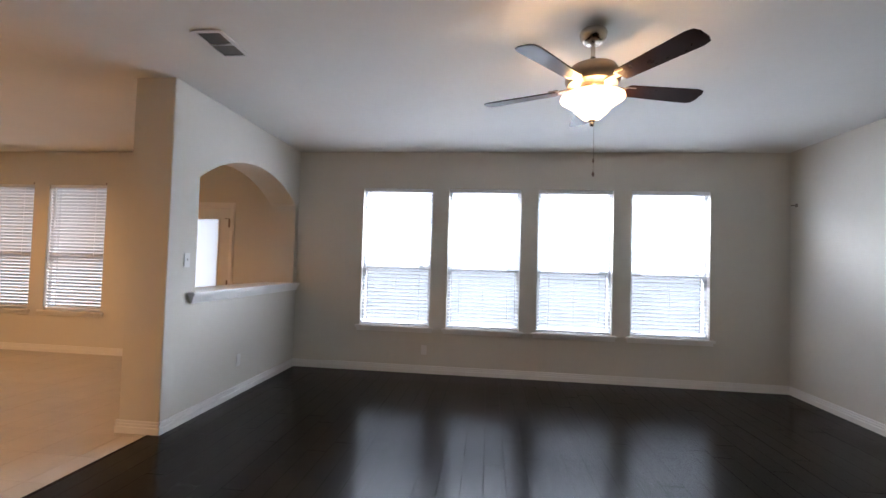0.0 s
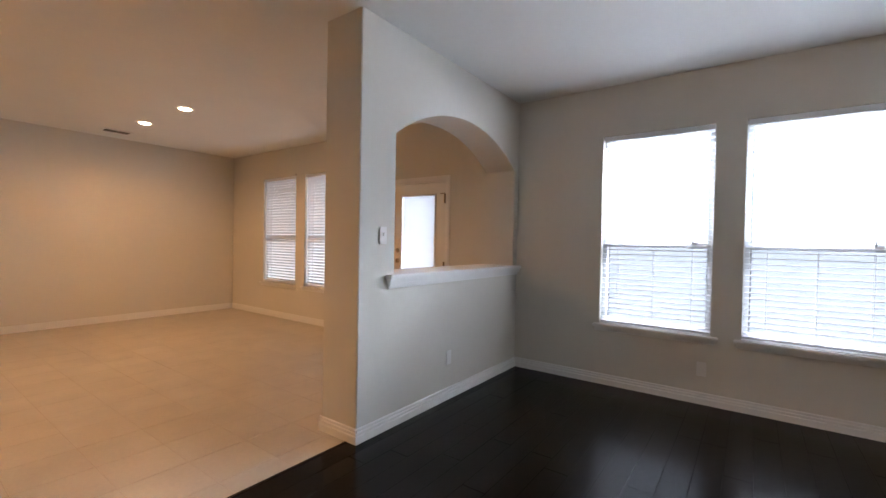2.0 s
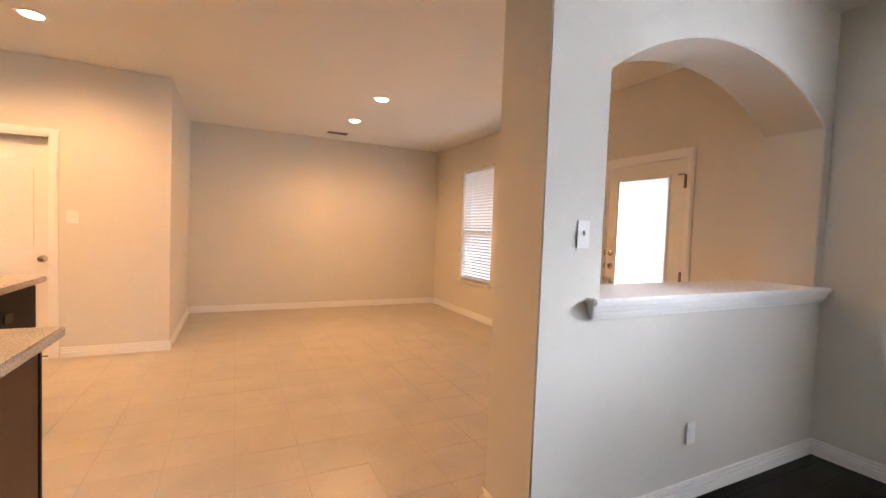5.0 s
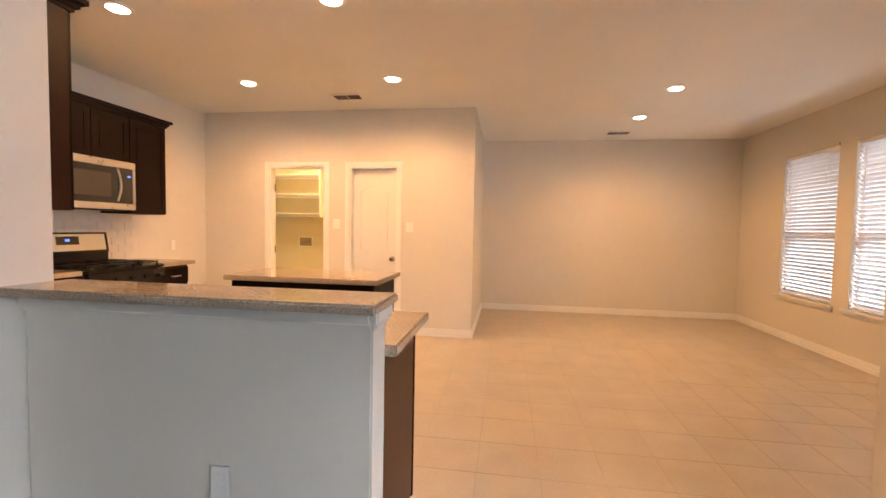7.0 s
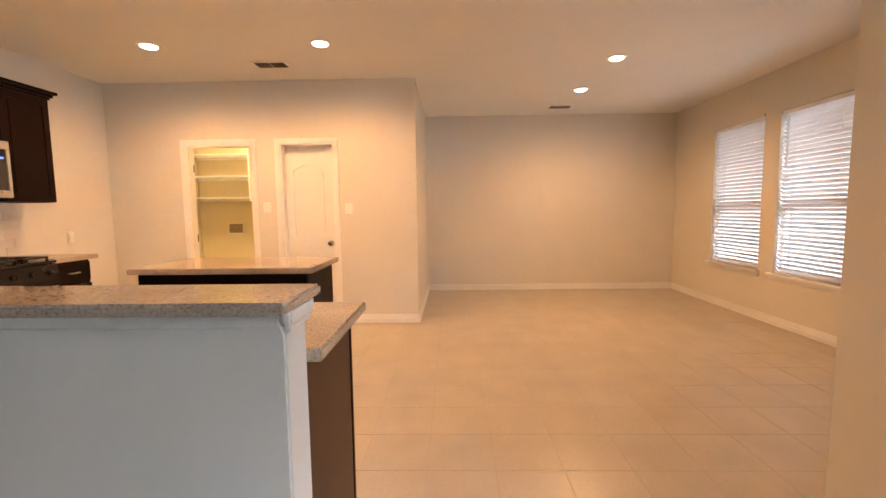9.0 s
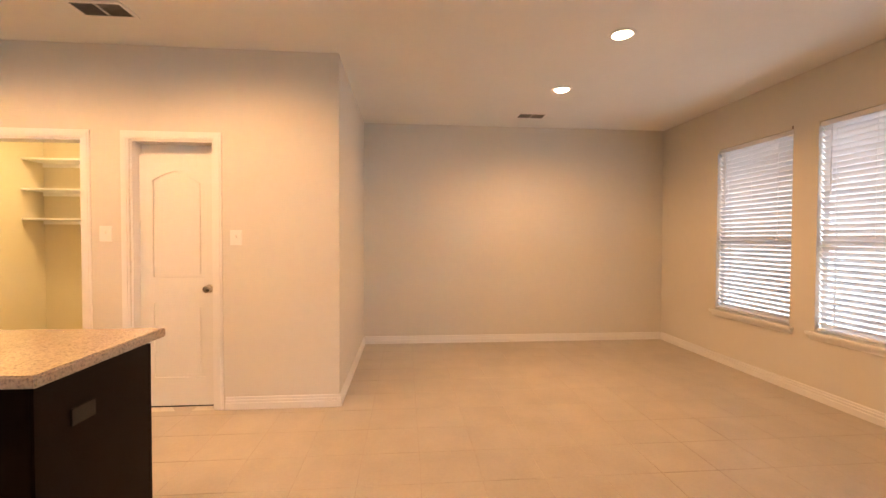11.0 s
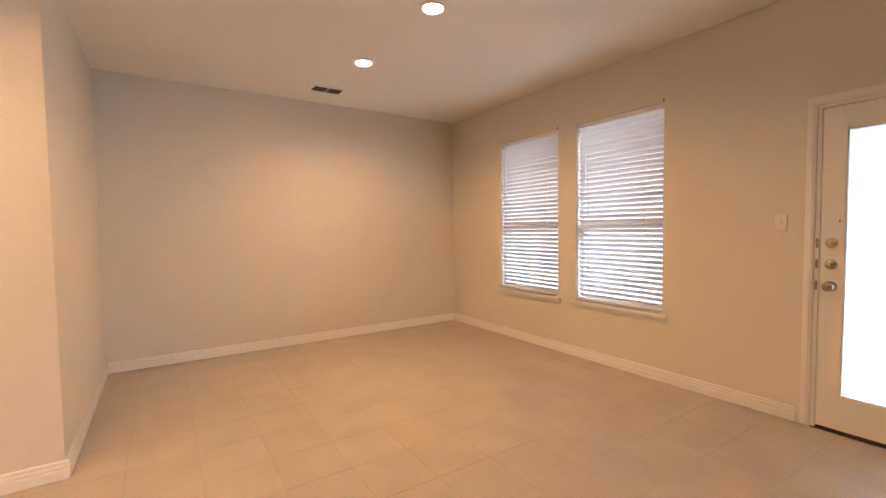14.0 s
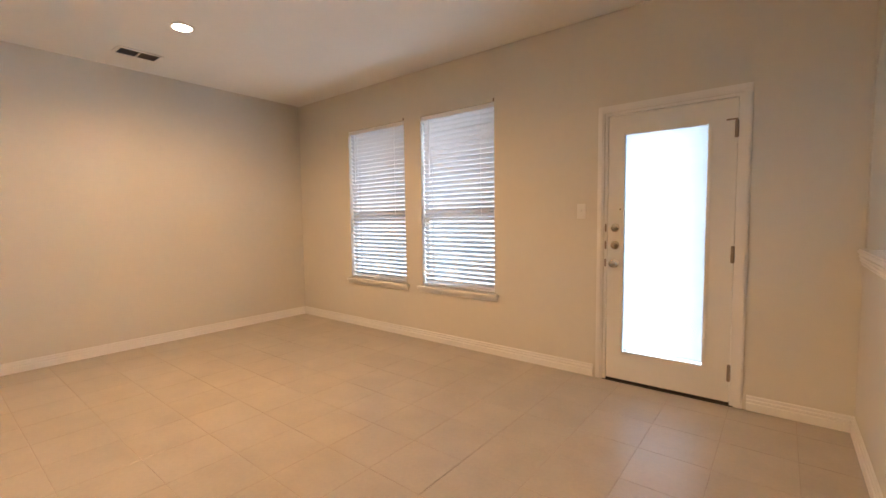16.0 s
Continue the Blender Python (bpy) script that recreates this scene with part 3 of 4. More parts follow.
# ---- ceiling fan ----
def ceiling_fan():
    f = thing("ceiling_fan", "five-blade ceiling fan with dark blades and lit frosted bowl", "ceiling fan", pose(0.575, 2.70, CEIL))
    part("canopy", lathe([(0.045, -0.075), (0.055, -0.07), (0.075, -0.04), (0.078, -0.015), (0.07, -0.001)], 32), NICKEL, f, "brushed nickel canopy", True)
    part("downrod", lathe([(0.013, -0.17), (0.013, -0.045)], 12), NICKEL, f, "", True)
    part("coupling", lathe([(0.030, -0.175), (0.034, -0.16), (0.026, -0.14), (0.016, -0.13)], 20), NICKEL, f, "", True)
    part("motor_housing", lathe([(0.09, -0.305), (0.14, -0.295), (0.155, -0.27), (0.155, -0.235), (0.13, -0.195), (0.07, -0.172), (0.03, -0.168)], 36), BRONZE, f, "bronze motor housing", True)
    part("light_fitter", lathe([(0.06, -0.35), (0.075, -0.34), (0.07, -0.32), (0.06, -0.305)], 32), NICKEL, f, "", True)
    part("bowl", lathe([(0.015, -0.495), (0.055, -0.485), (0.085, -0.455), (0.115, -0.42), (0.15, -0.395), (0.180, -0.375), (0.178, -0.366), (0.145, -0.385), (0.11, -0.41), (0.08, -0.445), (0.05, -0.475), (0.015, -0.484)], 40), BOWL, f, "glowing frosted glass bowl with flared rim", True)
    part("finial", lathe([(0.006, -0.535), (0.014, -0.525), (0.012, -0.512), (0.024, -0.503), (0.020, -0.494)], 16), NICKEL, f, "", True)
    part("pull_chain", lathe([(0.0015, -0.80), (0.0015, -0.50)], 6, pose(0.012, 0, 0)), NICKEL, f)
    bm = lathe([(0.003, -0.745), (0.007, -0.735), (0.003, -0.72)], 10, pose(0.012, 0, 0))
    lathe([(0.004, -0.825), (0.009, -0.812), (0.004, -0.798)], 10, pose(0.012, 0, 0), bm)
    part("chain_pull", bm, BRONZE, f, "", True)
    iron = cube(0.10, 0.24, -0.022, 0.022, -0.307, -0.299, 0.003)
    box(iron, 0.19, 0.25, -0.04, 0.04, -0.306, -0.300)
    iron = mesh_of("blade_iron", iron, BRONZE)
    pts = [(0.20, -0.048), (0.22, -0.055), (0.62, -0.070), (0.655, -0.060), (0.668, -0.03), (0.668, 0.03), (0.655, 0.060), (0.62, 0.070), (0.22, 0.055), (0.20, 0.048)]
    blade = bev(prism(pts, 0.007), 0.0015, 1)
    bmesh.ops.rotate(blade, cent=(0, 0, 0), matrix=Matrix.Rotation(radians(-11), 3, "X"), verts=blade.verts[:])
    bmesh.ops.translate(blade, vec=(0, 0, -0.312), verts=blade.verts[:])
    blade = mesh_of("blade", blade, BLADE)
    for k in range(5):
        b = part("blade", blade, BLADE, f)
        b.rotation_euler.z = radians(13 + 72 * k)
        part("blade_iron", iron, BRONZE, b)
    for p in f.children:
        if not p.name.startswith("canopy"):
            p.location.z -= 0.028
    return f


ceiling_fan()


# ---- recessed lights, vents, plates ----
def can_light():
    t = thing("recessed_light", "round recessed ceiling light, switched on", "ceiling light", pose(CANS[0][0], CANS[0][1], CEIL), "recessed lights")
    part("trim_ring", lathe([(0.066, -0.002), (0.070, -0.008), (0.094, -0.005), (0.096, -0.001)], 32), PLATE, t, "white trim ring", True)
    part("lens", lathe([(0.012, -0.021), (0.03, -0.019), (0.048, -0.014), (0.06, -0.008), (0.0655, -0.0015)], 32), LENS, t, "glowing warm lens", True)
    return t


c0 = can_light()
for x, y in CANS[1:]:
    copy_thing(c0, pose(x, y, CEIL))


def vent(x, y, rz, label):
    t = thing("ceiling_vent", label, "air vent", pose(x, y, CEIL, 0, 0, rz), "ceiling vents")
    w, h = 0.165, 0.095
    bm = bmesh.new()
    for a in ((-w, w, -h - 0.008, -h + 0.02), (-w, w, h - 0.02, h + 0.008), (-w - 0.008, -w + 0.02, -h + 0.02, h - 0.02), (w - 0.02, w + 0.008, -h + 0.02, h - 0.02)):
        box(bm, *a, -0.009, -0.001)
    part("frame", bm, PLATE, t)
    part("divider", cube(-0.008, 0.008, -h + 0.02, h - 0.02, -0.009, -0.002), PLATE, t)
    # no duct is cut; this sheet's dark colour carries the shade inside
    part("backing", cube(-w + 0.02, w - 0.02, -h + 0.02, h - 0.02, -0.0025, -0.001), VENTD, t, "dark sheet standing in for the shaded duct inside")
    sl = cube(-w + 0.022, w - 0.022, -0.006, 0.006, -0.0008, 0.0008)
    bmesh.ops.rotate(sl, cent=(0, 0, 0), matrix=Matrix.Rotation(radians(40), 3, "X"), verts=sl.verts[:])
    sl = mesh_of("louver", sl, VENTD)
    for k in range(8):
        s = part("louver", sl, VENTD, t)
        s.location = (0, -h + 0.03 + k * (2 * h - 0.06) / 7, -0.0075)
    return t


vent(-1.75, 2.73, 90, "white ceiling air register with dark louvres")
vent(-7.64, 3.48, 90, "small ceiling air register over the dining area")
vent(-5.67, 0.16, 90, "ceiling air register over the kitchen")


def plate(m, kind, label, w=0.035):
    """Wall plate: local x across, z up, -y into the room."""
    t = thing("light_switch" if kind == "switch" else "wall_outlet", label, "switch" if kind == "switch" else "outlet", m)
    part("cover_plate", cube(-w, w, -0.007, -0.001, -0.058, 0.058, 0.004), PLATE, t)
    if kind == "switch":
        n = max(1, round(w / 0.035))
        for k in range(n):
            x = (k - (n - 1) / 2) * 0.046
            part("toggle", cube(x - 0.005, x + 0.005, -0.018, -0.006, -0.004, 0.016, 0.002), PLATE, t)
    else:
        for z in (-0.02, 0.02):
            part("socket", cube(-0.016, 0.016, -0.009, -0.006, z - 0.014, z + 0.014, 0.003), PLATE, t)
    return t


plate(pose(PX1, 3.41, 1.325, 0, 0, 90), "switch", "white light switch on the arched partition")
plate(pose(PX1, 4.20, 0.345, 0, 0, 90), "outlet", "white outlet low on the arched partition")
plate(pose(-4.37, YW, 1.30), "switch", "white light switch beside the exterior door")
plate(pose(XK, -0.17, 1.345, 0, 0, 90), "switch", "white double switch between two doorways", 0.045)
plate(pose(XK, 0.76, 1.32, 0, 0, 90), "switch", "white double switch beside the closet door", 0.045)


# ---- breakfast bar ----
def bar():
    fx, bx = -2.318, -2.452
    setting("wall_bar", cube(bx, fx, CY + 0.001, 1.540, -0.05, 1.071, 0.006), PAINT, "greige half wall under the bar")
    t = thing("bar_top", "speckled granite bar top on the half wall", "counter")
    part("slab", cube(-2.47, -2.222, CY + 0.002, 1.578, 1.074, 1.103, 0.007), GRAN, t)
    m = tagged(new("trim_bar"), "greige painted moulding under the bar top", kind="structure")
    part("front_moulding", cube(fx + 0.001, fx + 0.024, CY + 0.002, 1.5398, 1.034, 1.073, 0.006), PAINT, m)
    part("bead", cube(fx + 0.001, fx + 0.013, CY + 0.002, 1.5398, 1.014, 1.0335, 0.005), PAINT, m)
    part("end_moulding", cube(bx - 0.003, fx + 0.024, 1.5405, 1.564, 1.034, 1.073, 0.006), PAINT, m)
    part("end_bead", cube(bx - 0.003, fx + 0.013, 1.5405, 1.555, 1.014, 1.0335, 0.005), PAINT, m)
    baseboard(fx, CY, fx, 1.540, 1, 0)
    baseboard(bx, 1.540, fx + 0.016, 1.540, 0, 1)
    plate(pose(fx, 1.05, 0.50, 0, 0, 90), "outlet", "white outlet on the half wall under the bar")


bar()


# ---- kitchen ----
def raised_door(parent, m, w, h, handle=None):
    """Cabinet door in local xz, front towards -y: slab, proud frame and centre panel."""
    d = part("door", cube(0, w, 0.0, 0.014, 0, h, 0.002), ESPR, parent)
    d.matrix_local = m
    s = 0.055
    bm = bmesh.new()
    for a in ((0, s, 0, h), (w - s, w, 0, h), (s, w - s, 0, s), (s, w - s, h - s, h)):
        box(bm, a[0], a[1], -0.006, 0.0, a[2], a[3])
    part("door_frame", bm, ESPR, d)
    if w - 2 * s > 0.08 and h - 2 * s > 0.08:
        part("centre_panel", cube(s + 0.02, w - s - 0.02, -0.005, 0.001, s + 0.02, h - s - 0.02, 0.005), ESPR, d)
    if handle:
        x, z, up = handle
        bm = lathe([(0.005, -0.05), (0.006, 0.0), (0.005, 0.05)], 10, pose(x, -0.032, z, 0, 0 if up else 90, 0))
        for o in (-0.04, 0.04):
            lathe([(0.004, 0.0), (0.004, 0.028)], 8, pose(x + (0 if up else o), -0.006, z + (o if up else 0), 90, 0, 0), bm)
        part("handle", bm, STEEL, d, "bright steel bar handle", True)
    return d


def base_unit(name, label, m, w, depth, doors=2, drawers=True, end=None):
    """Base cabinet: local x along the run, front at y=0 facing -y, back at y=depth."""
    t = thing(name, label, "cabinet", m)
    part("carcass", cube(0, w, 0.018, depth, 0.10, 0.888, 0.002), ESPR, t)
    part("toe_kick", cube(0.0, w, 0.075, depth, 0.001, 0.0995), BLACK, t)
    dw = (w - 0.012) / doors
    for k in range(doors):
        x = 0.006 + k * dw
        raised_door(t, pose(x + 0.003, 0.003, 0.115), dw - 0.006, 0.56 if drawers else 0.75, (dw - 0.05 if k % 2 == 0 else 0.045, 0.48, True))
        if drawers:
            d = part("drawer_front", cube(0, dw - 0.006, -0.004, 0.014, 0, 0.17, 0.004), ESPR, t)
            d.matrix_local = pose(x + 0.003, 0.003, 0.70)
            bm = lathe([(0.005, -0.05), (0.006, 0.0), (0.005, 0.05)], 10, pose(dw / 2, -0.032, 0.085, 0, 90, 0))
            for o in (-0.04, 0.04):
                lathe([(0.004, 0.0), (0.004, 0.028)], 8, pose(dw / 2 + o, -0.004, 0.085, 90, 0, 0), bm)
            part("handle", bm, STEEL, d, "bright steel bar handle", True)
    return t


def crown(parent, x0, x1, y0, y1, z, sides):
    """Stepped crown along the front (y0) and the chosen ends; local cabinet axes."""
    bm = bmesh.new()
    for k, (o, h0, h1) in enumerate(((0.012, 0.0, 0.02), (0.028, 0.02, 0.045), (0.05, 0.045, 0.07))):
        box(bm, x0 - (o if "l" in sides else 0), x1 + (o if "r" in sides else 0), y0 - o, y1, z + h0 + 0.0005, z + h1)
    part("crown_moulding", bm, ESPR, parent)


def upper_unit(name, label, m, w, z0, z1, depth, doors, sides="", handle_low=True):
    t = thing(name, label, "cabinet", m)
    part("carcass", cube(0, w, 0.018, depth, z0, z1, 0.002), ESPR, t)
    dw = w / doors
    for k in range(doors):
        raised_door(t, pose(k * dw + 0.003, 0.003, z0 + 0.003), dw - 0.006, z1 - z0 - 0.006)
    crown(t, 0, w, 0, depth, z1, sides)
    return t


# peninsula behind the bar: faces -x
t = base_unit("peninsula_cabinet", "espresso base cabinet behind the bar with brown end panel", pose(-3.0, 1.508, 0, 0, 0, -90), 1.508 + 1.30, 0.544, 4)
part("end_panel", cube(-0.012, -0.001, 0.02, 0.542, 0.10, 0.888, 0.001), ENDP, t, "flat brown veneer end panel")
part("end_stile", cube(-0.016, -0.001, -0.002, 0.0195, 0.085, 0.888, 0.002), ESPR, t)
part("toe_end", cube(-0.010, -0.001, 0.075, 0.542, 0.001, 0.0985, 0.001), ESPR, t)
t = thing("kitchen_counter", "speckled granite counter behind the bar", "counter")
part("slab", cube(-3.035, -2.455, -1.325, 1.578, 0.892, 0.93, 0.005), GRAN, t)
part("corner_slab", cube(-3.975, -2.434, YK + 0.002, -1.327, 0.892, 0.93, 0.005), GRAN, t)
base_unit("corner_cabinet", "espresso base cabinet beside the range", pose(-3.97, -1.37, 0, 0, 0, 180) @ pose(-0.93, 0, 0), 0.93, 0.595, 2)
# counter and base unit beyond the range
base_unit("base_cabinet", "espresso base cabinet with steel handles beyond the range", pose(-4.745, -1.37, 0, 0, 0, 180), 0.40, 0.595, 1)
t = thing("counter_end", "short granite counter beyond the range", "counter")
part("slab", cube(-5.185, -4.742, YK + 0.002, -1.325, 0.892, 0.93, 0.005), GRAN, t)
splash = setting("trim_backsplash", cube(-5.13, -2.434, YK + 0.0005, YK + 0.0018, 0.931, 1.398), SPLASH, "pale grouted backsplash bed behind the range")

for cut in (0, 1):
    tile = mesh_of("subway_tile", cube(0.001, 0.150 if not cut else 0.075, 0.0, 0.006, 0.001, 0.0765, 0.0012, 1), SPLASH)
    for row in range(6):
        for k in range(12):
            x = -5.13 + 0.152 * k - (0.076 if row % 2 else 0)
            if cut == (row % 2 == 1 and k == 0):
                p = part("subway_tile", tile, SPLASH, splash)
                p.location = (x if not cut else -5.13, YK + 0.002, 0.931 + 0.0778 * row)

# upper cabinets
upper_unit("microwave_cabinet", "espresso wall cabinet above the microwave", pose(-3.96, YK + 0.335, 0, 0, 0, 180), 0.755, 1.875, 2.30, 0.333, 2)
upper_unit("wall_cabinet", "espresso wall cabinet with crown moulding", pose(-4.718, YK + 0.335, 0, 0, 0, 180), 0.43, 1.40, 2.30, 0.333, 1, "r")
t = upper_unit("wall_cabinet", "tall espresso wall cabinet with crown on the bar-end wall", pose(-2.88, -0.12, 0, 0, 0, -90), 1.10, 1.365, 2.29, 0.446, 2, "l")
part("end_panel", cube(-0.004, -0.0005, 0.018, 0.445, 1.365, 2.289), ENDU, t, "reddish dark veneer end panel")


def microwave():
    t = thing("microwave", "stainless over-range microwave with dark glass door", "microwave", pose(-3.965, YK + 0.40, 1.43, 0, 0, 180))
    w, h = 0.75, 0.44
    part("case", cube(0, w, 0.03, 0.395, 0, h, 0.004), BLACK, t)
    part("top_band", cube(0, w, 0.0, 0.03, h - 0.06, h, 0.004), STEEL, t)
    part("bottom_band", cube(0, w, 0.0, 0.03, 0.0, 0.055, 0.004), STEEL, t)
    part("door_glass", cube(0.0, w - 0.18, 0.006, 0.03, 0.057, h - 0.062, 0.003), DARKG, t, "dark glass door window")
    part("window_mesh", cube(0.07, w - 0.25, 0.003, 0.0058, 0.11, h - 0.12, 0.001), RUBBER, t)
    part("control_panel", cube(w - 0.178, w - 0.026, 0.006, 0.03, 0.057, h - 0.062, 0.003), DARKG, t)
    part("side_band", cube(w - 0.025, w, 0.0, 0.03, 0.057, h - 0.062, 0.003), STEEL, t)
    part("display", cube(w - 0.085, w - 0.05, 0.003, 0.0055, h - 0.14, h - 0.126), LED, t, "blue clock display")
    bm = bmesh.new()
    n = 9
    for k in range(n):
        z0, z1 = 0.075 + k * 0.032, 0.075 + (k + 1) * 0.032
        o = lambda z: -0.012 - 0.034 * math.sin(math.pi * (z - 0.075) / (n * 0.032))
        a = Vector((w - 0.20, o(z0), z0))
        b = Vector((w - 0.20, o(z1), z1))
        mm = Matrix.Translation(a) @ (b - a).to_track_quat("Z", "Y").to_matrix().to_4x4()
        lathe([(0.009, 0), (0.009, (b - a).length)], 10, mm, bm)
    part("handle", bm, STEEL, t, "curved steel handle", True)
    part("vent_strip", cube(0.05, w - 0.05, 0.05, 0.3, -0.012, -0.001), BLACK, t)


microwave()


def gas_range():
    t = thing("range", "stainless gas range with black cooktop and backguard display", "range", pose(-3.978, -1.31, 0, 0, 0, 180))
    w, d = 0.755, 0.655
    part("body", cube(0, w, 0.02, d, 0.06, 0.905, 0.004), BLACK, t)
    part("kick", cube(0.01, w - 0.01, 0.06, d, 0.001, 0.059), BLACK, t)
    part("oven_door", cube(0.005, w - 0.005, -0.012, 0.019, 0.24, 0.76, 0.006), BLACK, t)
    part("oven_window", cube(0.12, w - 0.12, -0.015, -0.0125, 0.34, 0.62, 0.001), DARKG, t)
    part("drawer", cube(0.005, w - 0.005, -0.01, 0.019, 0.07, 0.232, 0.006), STEEL, t)
    part("control_fascia", cube(0.0, w, -0.03, 0.019, 0.77, 0.90, 0.008), BLACK, t)
    for k in range(5):
        kb = part("knob", lathe([(0.020, 0.0), (0.022, 0.006), (0.019, 0.026), (0.016, 0.028)], 16), BLACK, t, "black burner knob", True)
        kb.matrix_local = pose(0.09 + k * 0.143, -0.031, 0.835, 90, 0, 0)
    bm = lathe([(0.011, 0.0), (0.011, w - 0.1)], 12, pose(0.05, -0.058, 0.715, 0, 90, 0))
    for x in (0.08, w - 0.08):
        lathe([(0.008, 0.0), (0.008, 0.045)], 10, pose(x, -0.013, 0.715, 90, 0, 0), bm)
    part("oven_handle", bm, STEEL, t, "polished steel oven handle", True)
    part("cooktop", cube(0.0, w, -0.025, d - 0.07, 0.906, 0.925, 0.006), BLACK, t, "glossy black cooktop")
    for gx in (0.03, 0.275, 0.52):
        bm = bmesh.new()
        gw = 0.205
        for y in (0.02, 0.27, 0.53):
            box(bm, gx, gx + gw, y, y + 0.014, 0.945, 0.96)
        for x in (gx, gx + gw / 2 - 0.007, gx + gw - 0.014):
            box(bm, x, x + 0.014, 0.034, 0.53, 0.9455, 0.9595)
        for x in (gx, gx + gw - 0.014):
            for y in (0.021, 0.531):
                box(bm, x + 0.001, x + 0.013, y, y + 0.012, 0.9255, 0.9453)
        part("grate", bm, BLACK, t, "cast iron grate")
    for x in (0.13, 0.375, 0.62):
        for y in (0.15, 0.41):
            part("burner", lathe([(0.045, 0.9255), (0.045, 0.934), (0.032, 0.942), (0.028, 0.943)], 18, pose(x, y, 0)), BLACK, t, "", True)
    part("backguard_riser", cube(0, w, d - 0.069, d, 0.906, 1.03, 0.004), BLACK, t)
    bg = prism([(0.0, 0.0), (0.07, 0.0), (0.07, 0.185), (0.03, 0.185)], w, Matrix(((0, 0, 1, 0), (1, 0, 0, d - 0.075), (0, 1, 0, 1.031), (0, 0, 0, 1))))
    part("backguard", bg, BLACK, t)
    m = pose(0, d - 0.0755, 1.031, -9.2, 0, 0)
    p = part("fascia_panel", cube(0.02, w - 0.03, -0.004, -0.001, 0.02, 0.17, 0.001), STEEL, t, "brushed steel control panel")
    p.matrix_local = m
    p = part("display_glass", cube(0.27, 0.47, -0.007, -0.0045, 0.075, 0.15, 0.001), DARKG, t)
    p.matrix_local = m
    p = part("clock", cube(0.345, 0.385, -0.0085, -0.0072, 0.105, 0.125), LED, t, "blue clock digits")
    p.matrix_local = m
    return t


gas_range()


def island():
    t = thing("kitchen_island", "dark espresso kitchen island with granite top", "kitchen island")
    x0, x1, y0, y1 = -4.70, -4.14, -0.18, 0.965
    part("body", cube(x0, x1, y0, y1, 0.095, 0.886, 0.003), ESPR, t)
    part("plinth", cube(x0 + 0.05, x1 - 0.02, y0 + 0.02, y1 - 0.02, 0.001, 0.0945), BLACK, t)
    part("top", cube(-4.75, -4.095, -0.225, 1.01, 0.888, 0.926, 0.005), GRAN, t, "speckled granite slab")
    for y in (y0 + 0.003, (y0 + y1) / 2 + 0.003):
        p = part("back_panel", cube(x1 + 0.0005, x1 + 0.006, y, y + 0.565, 0.11, 0.88, 0.002), ESPR, t)
    for k in range(2):
        raised_door(t, pose(x0 - 0.018, y1 - 0.004 - k * 0.572, 0.115, 0, 0, -90), 0.566, 0.75, (0.5 if k == 0 else 0.06, 0.66, True))
    o = part("island_outlet", cube(-4.385, -4.275, y1 + 0.0005, y1 + 0.007, 0.70, 0.76, 0.003), BLACK, t, "black outlet plate in the island's end")


island()


# ---- laundry room seen through the doorway ----
def laundry():
    t = thing("laundry_shelf", "white laundry shelves on the back wall", "shelf", group="laundry shelves")
    for z in (2.15, 1.825, 1.505):
        part("board", cube(XF + 0.102, -7.75, -2.055, -1.125, z, z + 0.02, 0.002), TRIM, t)
        part("cleat", cube(XF + 0.102, XF + 0.12, -2.055, -1.125, z - 0.04, z - 0.001), TRIM, t)
    part("end_panel", cube(XF + 0.102, -7.745, -1.124, -1.105, 1.46, 2.24, 0.002), TRIM, t)
    b = thing("washer_box", "recessed washer supply box, its opening shown by a flat dark back", "utility box", pose(XF + 0.1, -1.50, 1.04, 0, 0, 90))
    bm = bmesh.new()
    for a in ((-0.13, 0.13, 0.07, 0.09), (-0.13, 0.13, -0.09, -0.07), (-0.13, -0.11, -0.07, 0.07), (0.11, 0.13, -0.07, 0.07)):
        box(bm, a[0], a[1], -0.012, -0.001, a[2], a[3])
    part("box_frame", bm, PAINT, b)
    # the recess has no depth; its shade is the dark colour of this plate
    part("box_back", cube(-0.11, 0.11, -0.004, -0.001, -0.07, 0.07), BRONZE, b, "flat dark back standing in for the shaded recess")
    for x in (-0.06, 0.0, 0.06):
        part("valve", lathe([(0.012, 0.0), (0.014, 0.03), (0.008, 0.04)], 10, pose(x, -0.005, 0.02, 90, 0, 0)), BRONZE, b, "brass valve", True)
    l = thing("ceiling_lamp", "small laundry ceiling lamp with glowing glass", "ceiling light", pose(-7.2, -1.0, CEIL))
    part("pan", lathe([(0.15, -0.02), (0.155, -0.001)], 28), PLATE, l, "", True)
    part("diffuser", lathe([(0.05, -0.055), (0.11, -0.045), (0.14, -0.021)], 28), LENS, l, "glowing glass", True)
    for z in (0.25, 1.0, 1.8):
        h = part("hinge", lathe([(0.007, -0.045), (0.007, 0.045)], 8, pose(XK - 0.1, PAN[0] + 0.02, z)), BRONZE)
        tagged(h, "bronze door hinge on the laundry jamb", "hinge", "laundry door hinges")


laundry()
plate(pose(-0.76, YW, 0.29), "outlet", "white outlet on the window wall")
plate(pose(-5.62, YK, 1.06, 0, 0, 180), "outlet", "white outlet on the kitchen wall beyond the counter")
h = thing("wall_hook", "small dark bracket on the wall near the corner", "bracket", pose(XE, 5.30, 2.12, 0, 0, -90))
part("bracket_base", cube(-0.02, 0.02, -0.008, -0.001, -0.02, 0.02, 0.003), VENTD, h)
